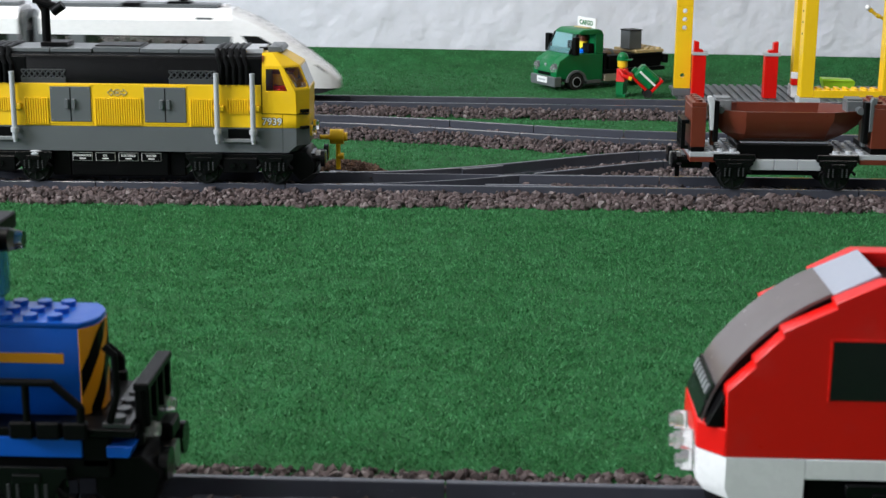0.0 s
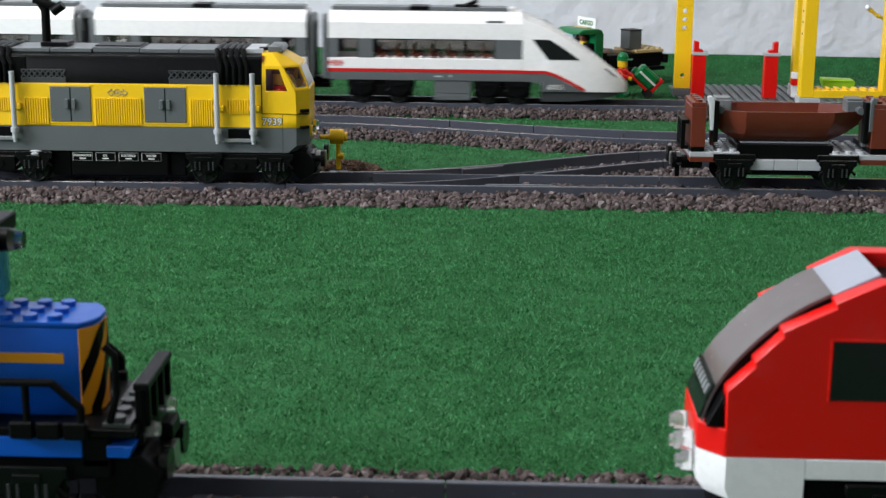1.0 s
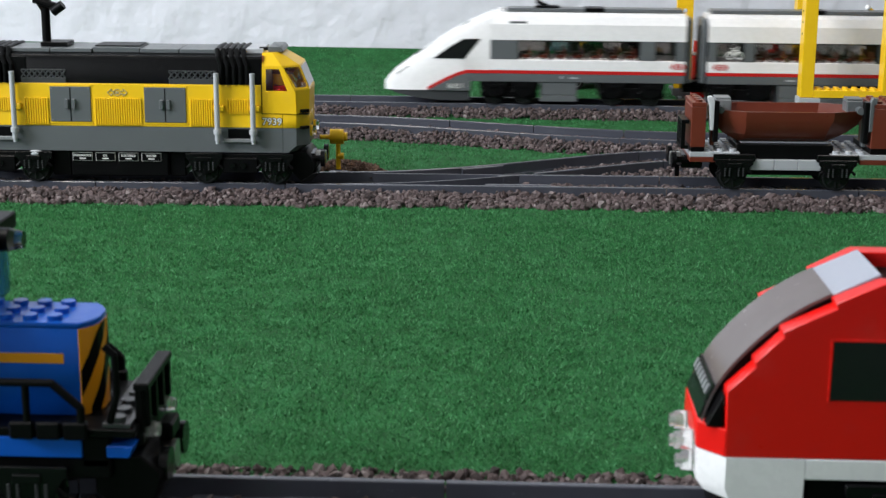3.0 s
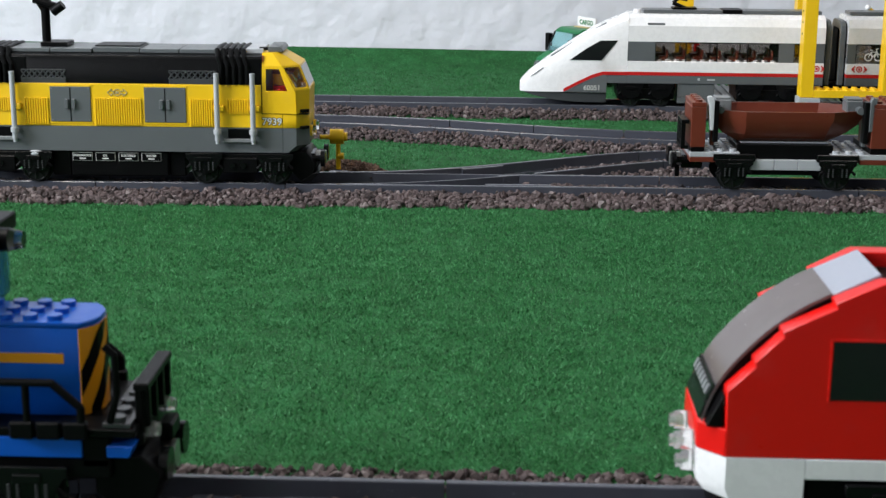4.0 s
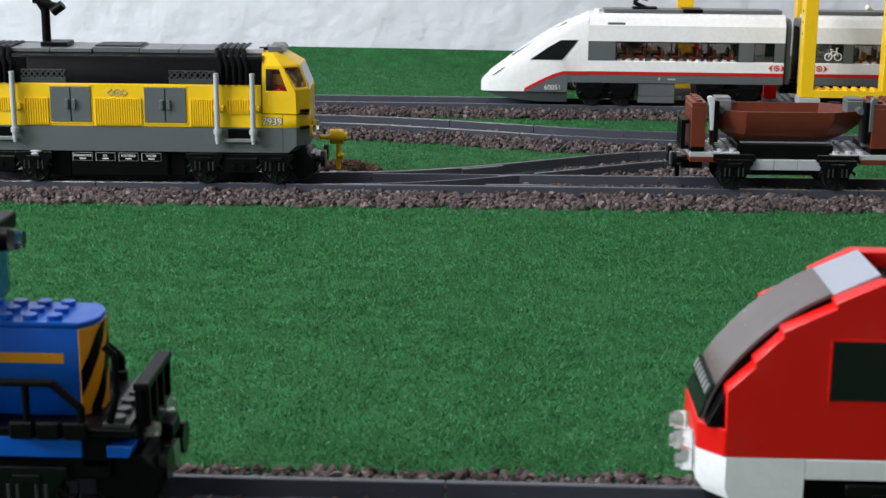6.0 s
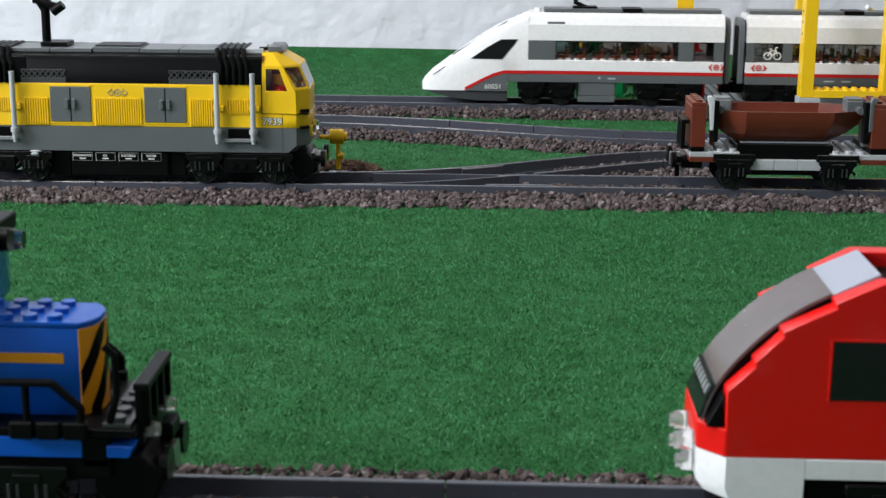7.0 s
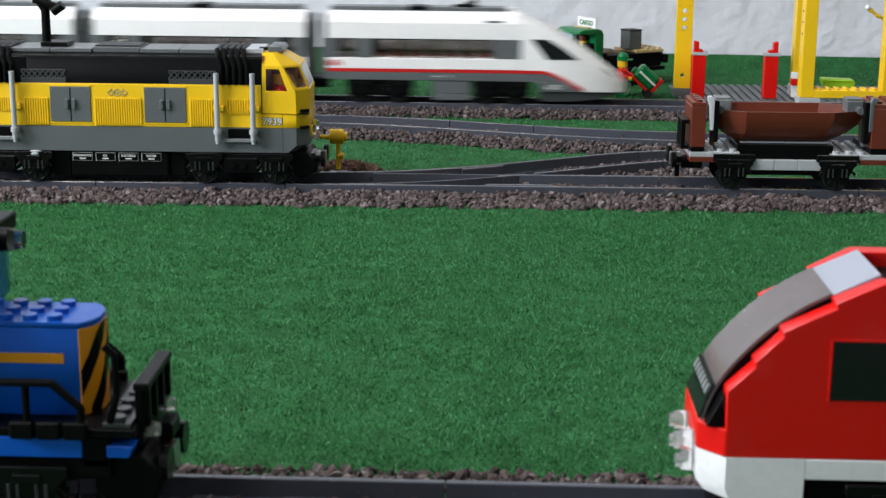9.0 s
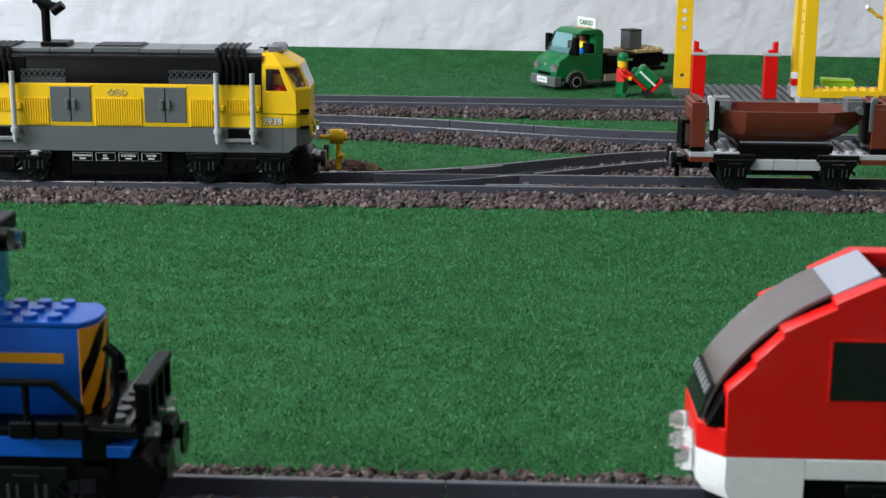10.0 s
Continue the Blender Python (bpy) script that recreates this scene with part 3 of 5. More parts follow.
    part("step_slot", bm, BLACK, t)
    part("joint", box(B(), XC, -127.9, -24.05, -15, 57.6, 58.0, 0), BLACK, t)
    part("joint", box(B(), -158.9, -158.3, -24.1, -20, 57.6, 76.7, 0), BLACK, t)
    part("joint", box(B(), -145.15, -144.95, -24.08, -20, 31.8, 57.6, 0), BLACK, t)

    # engine hood and roof
    sect = [(-22.6, 76.8), (-22.6, 93.0), (-21.2, 95.2), (-17.5, 96.2), (17.5, 96.2), (21.2, 95.2), (22.6, 93.0), (22.6, 76.8)]
    part("engine_hood", loft(B(), [[(x, y, z) for y, z in sect] for x in (X0 + 40, -158.6)]), WHEEL_BLACK, t)
    for a, b in ((-328, -300), (-299.6, -272), (-240, -214), (-213.6, -186)):
        part("roof_panel", box(B(), a, b, -16.5, 16.5, 96.3, 99.0, 0.4), DARK_GREY, t)
    part("roof_panel", box(B(), -271.6, -240.4, -15.5, 15.5, 96.3, 99.8, 0.4), DARK_GREY, t)
    part("roof_vent", box(B(), -271, -241, -11, 11, 99.8, 100.6, 0.3), BLACK, t)
    part("roof_panel", box(B(), -170, -158, -15, 15, 96.3, 99.8, 0.4), LIGHT_GREY, t)
    bm = prism(B(), [(-155, 97.6), (-145, 97.6), (-145, 99.0), (-147, 101.2), (-155, 101.2)], -15, 15, "y", 0.4)
    part("cab_roof_panel", bm, DARK_GREY, t)
    bm = rod(B(), (-161, -12, 99.6), (-153, -12, 99.6), 1.2, 8)
    part("roof_clip", bm, BLACK, t)
    # ribbed black hoses over the hood
    for x0 in (-189.5, -345.5):
        for k in range(5):
            x = x0 + 4.3 * k + 2
            pts = [(x + 2.5, -23.6, 77), (x + 2.5, -23.6, 89), (x + 0.5, -22.3, 94.5), (x - 1.0, -17.0, 98.6), (x - 1.0, 0, 99.4), (x - 1.0, 17, 98.6), (x, 22, 93)]
            part("hose", pipe(B(), pts, 1.75, 10), BLACK, t)
        part("hood_band", box(B(), x0 + 20, x0 + 31, -23.4, 23.4, 76.8, 94, 0.3), BLACK, t)
    # lattice vents; the hood's shade is put into their charcoal colour
    for a, b in ((-318, -288.5), (-220, -188.8)):
        bm = box(B(), a, b, -23.6, -22.4, 76.8, 80.4, 0.15)
        box(bm, a, b, -23.6, -22.6, 85.0, 85.8, 0.1)
        n = 8
        for k in range(n):
            xa, xb = a + (b - a) * k / n, a + (b - a) * (k + 1) / n
            rod(bm, (xa, -23.1, 80.2), (xb, -23.1, 85.3), 0.55, 6)
            rod(bm, (xa, -23.1, 85.3), (xb, -23.1, 80.2), 0.55, 6)
        part("lattice_vent", bm, CHARCOAL, t)

    # double doors
    for a, b in ((-299.2, -272.3), (-236.6, -209.0)):
        door = part("double_door", box(B(), a, b, -24.7, -23, 51.2, 74.6, 0.25), DARK_GREY, t, "dark grey double door")
        mid = (a + b) / 2
        part("door_gap", box(B(), mid - 0.3, mid + 0.3, -24.85, -24.6, 51.6, 74.3, 0), BLACK, door)
        for s in (-1, 1):
            bm = box(B(), mid + s * 2.4 - 1.2, mid + s * 2.4 + 1.2, -26.2, -24.6, 60.0, 66.5, 0.35)
            part("door_handle", bm, DARK_GREY, door)
        bm = B()
        for x in (a + 1.1, b - 1.1):
            for z in (52.3, 73.5):
                rod(bm, (x, -24.9, z), (x, -24.5, z), 0.5, 8)
        part("door_rivets", bm, MID_GREY, door)
        bm = box(B(), a - 1.2, b + 1.2, -24.35, -24.0, 49.9, 51.2, 0.1)
        box(bm, a - 1.2, b + 1.2, -24.35, -24.0, 74.6, 75.8, 0.1)
        part("door_frame", bm, YELLOW, t)
    # moulded ribs in the yellow sides
    for a, b, lo, hi in ((-334, -325, 58, 67.0), (-317, -300.4, 49.2, 67.0), (-270, -238.4, 49.2, 67.1), (-206.5, -191.2, 49.2, 67.1), (-182.2, -167.2, 57.4, 67.1)):
        for x in steps(a, b, 1.6):
            part("rib", box(B(), x - 0.5, x + 0.5, -24.85, -23.8, lo, hi, 0.15), YELLOW, t)
    # emblem: two arrows and a double ring between
    bm = B()
    for s in (-1, 1):
        for sign in (-1, 1):
            rod(bm, (-254.4 + s * 6.6, -24.1, 70.9), (-254.4 + s * 3.9, -24.1, 70.9 + sign * 2.3), 0.3, 6)
            rod(bm, (-254.4 + s * 3.9, -24.1, 70.9 + sign * 2.3), (-254.4 + s * 3.9, -24.1, 70.9 + sign * 0.9), 0.3, 6)
            rod(bm, (-254.4 + s * 3.9, -24.1, 70.9 + sign * 0.9), (-254.4 + s * 2.2, -24.1, 70.9 + sign * 0.9), 0.3, 6)
    pipe(bm, [(-254.4 + 2.4 * math.cos(k * math.pi / 9), -24.1, 70.9 + 2.2 * math.sin(k * math.pi / 9)) for k in range(19)], 0.3, 6)
    box(bm, -255.6, -253.2, -24.25, -23.9, 70.0, 71.8, 0)
    part("emblem", bm, plastic("grey_print", (0.36, 0.30, 0.15), 0.4), t, "small grey printed emblem")
    lettering("number_print", "7939", 6.6, PRINT_WHITE, t, mm(-152.0, -24.25, 50.4, 90), "white running number", 0.10)
    lettering("number_shadow", "7939", 6.6, BLACK, t, mm(-152.0, -24.05, 50.4, 90), "black outline of the number", 0.42)
    # grab posts with clips
    for x in (-323.0, -188.0, -164.2):
        post = part("grab_post", rod(B(), (x, -27.6, 40), (x, -27.6, 84.8), 1.75, 14), LIGHT_GREY, t, "light grey upright grab post")
        bm = rod(B(), (x, -27.6, 44.5), (x, -27.6, 47.5), 2.6, 14)
        rod(bm, (x, -27.6, 37.8), (x, -27.6, 41.5), 1.3, 12)
        part("collar", bm, LIGHT_GREY, post)
        part("clip", box(B(), x + 0.4, x + 4.6, -28, -24, 59.5, 63.5, 0.5), YELLOW, post)
        part("clip", box(B(), x - 2.4, x - 1.0, -28, -24, 60, 63, 0.4), YELLOW, post)
    for a, b in ((-181.5, -166), (-345, -325)):
        part("step_recess", box(B(), a, b, -24.25, -22, 41.0, 47.4, 0.1), BLACK, t)
        part("step", box(B(), a - 3, b + 1, -26.0, -23.5, 38.6, 41.0, 0.3), MID_GREY, t)
    # underframe, tank with label plates
    part("underframe", box(B(), X0 + 6, -143, -18, 18, 26, 31.5, 0.5), BLACK, t)
    # black blocks beside the tank stand for the shade under the locomotive
    for a, b in ((-301, -288.2), (-221.8, -211)):
        part("tank_gap_fill", box(B(), a, b, -20, 20, 14, 31.4, 0.8), BLACK, t)
    tank = part("fuel_tank", box(B(), -288, -222, -22, 22, 14, 31.4, 1.2), BLACK, t)
    for k in range(4):
        a = -286.5 + 15.4 * k
        plate = part("label_plate", box(B(), a, a + 13.2, -22.5, -21.8, 24.6, 30.2, 0.1), PRINT_WHITE, tank, "black label plate with a white border")
        part("plate_face", box(B(), a + 0.3, a + 12.9, -22.65, -22.2, 24.9, 29.9, 0), BLACK, plate)
        lettering("plate_word", ("PNEUMATICS", "OIL", "ELECTRICS", "WATER")[k], 2.0, PRINT_WHITE, plate, mm(a + 6.6, -22.75, 27.6, 90), "", 0.05)
        part("print_bar", box(B(), a + 4.5, a + 8.7, -22.75, -22.5, 25.8, 26.6, 0), PRINT_WHITE, plate)
    for x in (-361, -312, -197.6, -150.5):
        wheelset(t, x)
        side_frames(t, x, 12.5)
    for c in (-336.5, -173.8):
        bm = box(B(), c - 34, c + 34, -24, 24, 27.4, 30.6, 0.5)
        box(bm, c - 12, c + 12, -25.2, 25.2, 17.5, 28, 0.8)
        part("bogie_frame", bm, BLACK, t)
        bm = rod(B(), (c - 5, -26.2, 23), (c - 5, -24, 23), 2.0, 12)
        rod(bm, (c + 2, -26.2, 23), (c + 2, -24, 23), 2.0, 12)
        part("axle_pin", bm, WHEEL_BLACK, t)
    bm = B()
    bmesh.ops.create_uvsphere(bm, u_segments=18, v_segments=10, radius=1, matrix=Matrix.Translation((-311, -23.5, 29.6)) @ Matrix.Diagonal((5.2, 3.4, 2.2, 1)))
    part("sandbox_lid", bm, LIGHT_GREY, t)
    # front: plough, coupling, lamps
    bm = prism(B(), [(-150, 31.5), (-130, 31.5), (-124, 24), (-126, 13), (-134, 11.2), (-142, 20)], -19, 19, "y", 0.5)
    part("snow_plough", bm, BLACK, t)
    part("plough_blade", prism(B(), [(-134, 11.4), (-127, 11.8), (-122, 17), (-124, 18)], -21, 21, "y", 0.2), BLACK, t)
    coupling(t, -125, 1, 25.0)
    for y in (-11, 11):
        lamp = part("headlamp", rod(B(), (-128.2, y, 45), (-124.2, y, 45), 3.2, 16), CLEAR, t, "clear round headlamp")
        part("lamp_rim", rod(B(), (-128.4, y, 45), (-126.4, y, 45), 3.9, 16), YELLOW, lamp)
    # roof mast
    bm = rod(B(), (-306, 0, 95), (-306, 0, 124), 3.0, 12)
    pipe(bm, [(-306, 0, 122), (-309, 0, 127), (-303, 0, 130)], 2.8)
    rod(bm, (-313, -2, 129.5), (-296, -2, 124.5), 2.4, 10)
    rod(bm, (-300, -4, 121.5), (-293, -4, 126.5), 3.2, 12)
    box(bm, -308, -290, -9, 9, 99.0, 102.0, 0.4)
    part("roof_mast", bm, BLACK, t)
    # far end, out to the left
    part("rear_cab", box(B(), X0, X0 + 39.5, -24, 24, 76.8, 98, 1), YELLOW, t)


yellow_locomotive()


# ---------------------------------------------------------------- hopper wagon
def hopper_wagon():
    t = thing("hopper_wagon", mm(0, 1015.4, 0, 0, 0, 1.163), "reddish-brown toy hopper wagon with an empty tipping trough", "toy wagon")
    for a, b, top in ((125.5, 158.5, 35.5), (218.5, 270, 34.6)):
        deck = part("deck", box(B(), a, b, -24, 24, top - 3.4, top, 0.3), LIGHT_GREY, t, "light grey studded deck plate")
        bm = B()
        studs(bm, [x for x in steps(a, b, 8) if not (a + 1 < 126 and x < a + 11) and not (b > 250 and x > 245)], (-20, -12, -4, 4, 12, 20), top)
        part("deck_studs", bm, LIGHT_GREY, deck)
    part("frame_plate", box(B(), 125.5, 148, -24, 24, 28.7, 32.0, 0.3), BROWN, t)
    part("frame_plate", box(B(), 238, 270, -24, 24, 27.8, 31.1, 0.3), BROWN, t)
    part("centre_beam", box(B(), 157, 221, -20, 20, 29.8, 40.2, 0.4), BLACK, t)
    part("beam_cap", box(B(), 160, 219, -15.5, 15.5, 40.3, 41.4, 0.3), LIGHT_GREY, t)
    bm = box(B(), 160, 219, -22, 22, 20.0, 23.4, 0.4)
    part("lower_beam", bm, BLACK, t)
    for k in range(3):
        a = 166.4 + 15.5 * k
        part("ballast_block", box(B(), a, a + 15.2, -24, 24, 23.6, 30.4, 0.3), LIGHT_GREY, t, "pale grey block under the frame")
    # end towers
    for a, b, n in ((125.6, 135.2, 1), (244.4, 270, -1)):
        bm = box(B(), a, b, -24, 10, 38.7, 65.4, 0.3)
        tower = part("end_tower", bm, BROWN, t)
        part("tower_base", box(B(), a + 0.3, b - 0.3, -23.7, 23.7, 34.7, 38.6, 0.3), BLACK, tower)
        part("tower_top", studs(box(B(), a, b, -24, 10, 65.5, 68.4, 0.3), steps(a, b, 8), (-20, -12, -4, 4), 68.4), BROWN, tower)
    # ladder rack on the end
    bm = B()
    for y in (-20, -14, -8, -2):
        box(bm, 119.5, 122.2, y - 1.6, y + 1.6, 37, 56, 0.3)
    box(bm, 119.5, 124.4, -22, 0, 54.0, 56.6, 0.3)
    box(bm, 119.5, 124.4, -22, 0, 37.0, 39.4, 0.3)
    part("end_grille", bm, BLACK, t)
    # tipping gear at both ends
    for a, s in ((137.2, 1), (245.6, -1)):
        x = lambda d: a + s * d
        part("lever_guide", prism(B(), [(x(-1.6), 72.0), (x(1.4), 72.6), (x(3.1), 69.5), (x(3.1), 50.0), (x(0.8), 50.0), (x(-0.4), 66)], -24, -19, "y", 0.3), PALE_GREY if s > 0 else DARK_GREY, t)
        part("tipping_post", box(B(), min(x(3.2), x(6.4)), max(x(3.2), x(6.4)), -23.5, -17, 42, 69.5, 0.4), BLACK, t)
        part("tipping_post", box(B(), min(x(2.5), x(5.2)), max(x(2.5), x(5.2)), -16, -10, 38.5, 54, 0.4), DARK_GREY if s < 0 else BROWN, t)
        part("pivot_block", box(B(), min(x(5), x(16)), max(x(5), x(16)), -13, 0, 61.0, 69.0, 0.6), MID_GREY if s > 0 else DARK_GREY, t)
        part("pivot_cap", box(B(), min(x(5.4), x(15.6)), max(x(5.4), x(15.6)), -12.5, -0.5, 69.1, 70.4, 0.4), MID_GREY if s > 0 else DARK_GREY, t)
        part("pivot_pin", rod(B(), (x(8), -20, 63), (x(8), 20, 63), 2.4, 14), DARK_GREY, t)
    # trough: thin shell with steep upper walls, rounded in towards a narrow foot
    def ring(xl, xr, yn, yf, cut_x, cut_y):
        return [(xl, yn + cut_y), (xl + cut_x, yn), (xr - cut_x, yn), (xr, yn + cut_y), (xr, yf - cut_y), (xr - cut_x, yf), (xl + cut_x, yf), (xl, yf - cut_y)]
    profile = [(62.6, ring(140.6, 240.4, -24.5, 21.5, 21.0, 9.5)), (57.5, ring(141.0, 239.6, -24.0, 21.0, 20.4, 9.5)), (52.6, ring(142.4, 236.8, -22.6, 19.6, 19.6, 9.0)),
               (47.4, ring(147.6, 229.6, -20.2, 17.2, 14.0, 7.0)), (43.8, ring(153.6, 223.0, -17.0, 14.0, 8.0, 5.0)), (41.8, ring(158.0, 218.0, -13.4, 10.4, 3.0, 2.0))]
    bm = B()
    outer = [[bm.verts.new((x, y, z)) for x, y in r] for z, r in profile]
    inner = [[bm.verts.new((190 + (x - 190) * 0.972, -1.5 + (y + 1.5) * 0.94, z + (0 if k == 0 else 1.0))) for x, y in r] for k, (z, r) in enumerate(profile)]
    bm.faces.new(outer[-1][::-1])
    bm.faces.new(inner[-1])
    for i in range(8):
        j = (i + 1) % 8
        for a, b in zip(outer, outer[1:]):
            bm.faces.new((b[i], b[j], a[j], a[i]))
        for a, b in zip(inner, inner[1:]):
            bm.faces.new((b[j], b[i], a[i], a[j]))
        bm.faces.new((outer[0][i], outer[0][j], inner[0][j], inner[0][i]))
    part("trough", bm, BROWN, t, "empty reddish-brown trough", angle=17)
    for x in (155.0, 223.4):
        wheelset(t, x)
        side_frames(t, x, 12.5)
        part("guard_mount", box(B(), x - 14, x + 14, -25, 25, 29.4, 34.4, 0.5), WHEEL_BLACK, t)
    coupling(t, 122, -1, 27.0)
    part("coupling_hook", box(B(), 118, 121, -10, -7, 16, 24, 0.3), BLACK, t)


hopper_wagon()


# ---------------------------------------------------------------- blue locomotive, foreground
def stripes_on_arc(bm, arc, z0, z1, slant, width, pitch, offset):
    """Slanted bands laid along a curved front; arc is a list of (x, y, distance)."""
    n = len(arc)
    for k in range(-3, 6):
        for i in range(n - 1):
            (xa, ya, da), (xb, yb, db) = arc[i], arc[i + 1]
            lo_a, lo_b = k * pitch + da * slant + offset, k * pitch + db * slant + offset
            za0, za1 = max(z0, z0 + lo_a), min(z1, z0 + lo_a + width)
            zb0, zb1 = max(z0, z0 + lo_b), min(z1, z0 + lo_b + width)
            if za1 - za0 > 0.05 and zb1 - zb0 > 0.05:
                panel(bm, [(xa, ya, za0), (xb, yb, zb0), (xb, yb, zb1), (xa, ya, za1)], 0.15)
    return bm


def blue_locomotive():
    t = thing("diesel_locomotive", mm(0, 467.7, 0), "blue toy diesel locomotive with black and orange warning stripes", "toy locomotive")
    X0 = -330
    # narrow hood with a rounded front
    arc = [(u + 0.9 + abs(v) * 0.15, v, w) for u, v, w in [(-136.0, -12.0, 0.0), (-133.4, -9.6, 3.5), (-131.0, -6.4, 7.5), (-129.6, -3.2, 11.0), (-129.2, 0, 14.2), (-129.6, 3.2, 17.4), (-131.0, 6.4, 21.0), (-133.4, 9.6, 25.0), (-136.0, 12.0, 28.5)]]
    plan = [(-330, -12.0)] + [(a, b) for a, b, _ in arc] + [(-330, 12.0)]
    hood = part("hood", prism(B(), plan, 43.3, 72.6, "z", 0.25), BLUE, t)
    part("hood_top", prism(B(), plan, 72.7, 74.4, "z", 0.3), BLUE, t)
    part("hood_studs", studs(B(), [-141.8 - 8 * k for k in range(4)], (-8, 0, 8), 74.4), BLUE, hood)
    out = [(a + 0.12, b * 1.012, d) for a, b, d in arc]
    part("front_panel", prism(B(), [(a + 0.2, b * 1.012) for a, b, _ in arc] + [(a - 0.6, b * 0.98) for a, b, _ in arc[::-1]], 43.4, 72.4, "z", 0), ORANGE, hood, "orange curved front panel")
    out = [(a + 0.36, b * 1.024, d) for a, b, d in arc]
    part("warning_stripes", stripes_on_arc(B(), out, 43.4, 72.4, 1.55, 8.5, 18.5, -12), BLACK, hood, "black slanting warning stripes")
    part("side_stripe", box(B(), -330, -138.4, -12.25, -11.8, 60.9, 64.2, 0), ORANGE, hood, "orange painted side stripe")
    # cab behind the hood
    cab = part("cab", box(B(), -240, -168.5, -24, 24, 43.3, 74.0, 0.3), BLUE, t)
    part("cab_pillar", box(B(), -174, -168.0, -24, -20, 74, 97, 0.3), BLUE, cab)
    part("cab_pillar", box(B(), -174, -168.0, 20, 24, 74, 97, 0.3), BLUE, cab)
    part("cab_back", box(B(), -240, -236, -24, 24, 74, 97, 0.3), BLUE, cab)
    part("cab_windscreen", prism(B(), [(-168.0, 74.2), (-166.4, 74.2), (-166.0, 96.5), (-167.8, 96.5)], -24, 24, "y", 0.2), TEAL_GLASS, cab, "blue-green clear windscreen")
    part("cab_roof", box(B(), -240, -163, -24.5, 24.5, 97, 102.5, 0.5), BLACK, cab)
    lamp = part("roof_lamp", rod(B(), (-164, 2, 98.0), (-158.0, 2, 98.0), 3.9, 16), BLACK, t)
    part("lens", rod(B(), (-158.2, 2, 98.0), (-153.6, 2, 98.0), 3.8, 16, 2.8), CLEAR, lamp, "clear lamp lens")
    # running board and sills
    part("running_board", box(B(), X0, -113.5, -24, 24, 40.3, 43.2, 0.4), BLACK, t)
    part("deck_plate", studs(box(B(), -124, -115, -23, 23, 43.3, 44.8, 0.2), (-119.5,), (-20, -12, -4, 4, 12, 20), 44.8), CHARCOAL, t)
    part("deck_bracket", box(B(), -124.5, -121.5, -14, -6, 44.9, 46.8, 0.4), CHARCOAL, t)
    part("sill", box(B(), X0, -130.6, -24, 24, 33.4, 40.2, 0.3), BLUE, t)
    part("sill", prism(B(), [(-122.8, 37.6), (-114.0, 37.6), (-115.6, 33.6), (-122.8, 33.8)], -24, 24, "y", 0.3), BLUE, t)
    part("sill_joint", box(B(), -131, -122, -23, 23, 30, 40.2, 0.4), BLACK, t)
    # side handrail
    for s in (-1, 1):
        y = s * 25.8
        bm = pipe(B(), [(X0, y, 59.0), (-138.6, y, 59.0), (-129.8, y, 51.0), (-129.8, y, 42.0)], 1.35, 10)
        for x in (-147.0, -190, -230):
            rod(bm, (x, y, 41), (x, y, 59), 1.2, 10)
        part("handrail", bm, BLACK, t)
        bm = B()
        for x in (-148.5, -140, -131.5):
            box(bm, x - 4, x + 3.6, min(s * 24, s * 27.5), max(s * 24, s * 27.5), 40.5, 46.4, 0.6)
        part("rail_clip", bm, BLACK, t)
    # front handrail hoop
    bm = pipe(B(), [(-122.6, -22, 70.2), (-119.4, -22, 67.2), (-119.2, -22, 54.5), (-121.8, -22, 45.0)], 1.25, 10)
    part("front_handrail", bm, BLACK, t)
    # end barrier with ribs
    bm = box(B(), -114.9, -112.3, -17, 17, 35, 55.6, 0.4)
    for y in (-14.6, -5, 5, 14.6):
        box(bm, -112.7, -110.3, y - 1.2, y + 1.2, 41.5, 54, 0.3)
    box(bm, -115.2, -110.2, -17.4, 17.4, 53.8, 56.4, 0.4)
    part("end_barrier", bm, BLACK, t, "black ribbed end barrier")
    for y in (-12, 12):
        lamp = part("headlamp", rod(B(), (-113.0, y, 39.2), (-109.4, y, 39.2), 2.8, 18, 2.5), WHITENED_CLEAR, t, "clear round headlamp")
        part("lamp_stud", rod(B(), (-109.5, y, 39.2), (-108.2, y, 39.2), 2.2, 14), WHITENED_CLEAR, lamp)
    bm = prism(B(), [(-128, 33), (-113, 33), (-106, 27), (-110, 14), (-118, 12.5), (-128, 20)], -20, 20, "y", 0.6)
    part("snow_plough", bm, BLACK, t)
    coupling(t, -112.0, 1, 26.5)
    bm = box(B(), -111, -106, -4, 8, 32, 38, 0.8)
    part("coupling_latch", bm, BLACK, t)
    for x in (-148, -197, -262, -311):
        wheelset(t, x)
        side_frames(t, x, 13)
    part("bogie_frame", box(B(), -215, -122, -23, 23, 26, 33, 0.6), BLACK, t)
    part("bogie_frame", box(B(), -326, -240, -23, 23, 26, 33, 0.6), BLACK, t)


blue_locomotive()


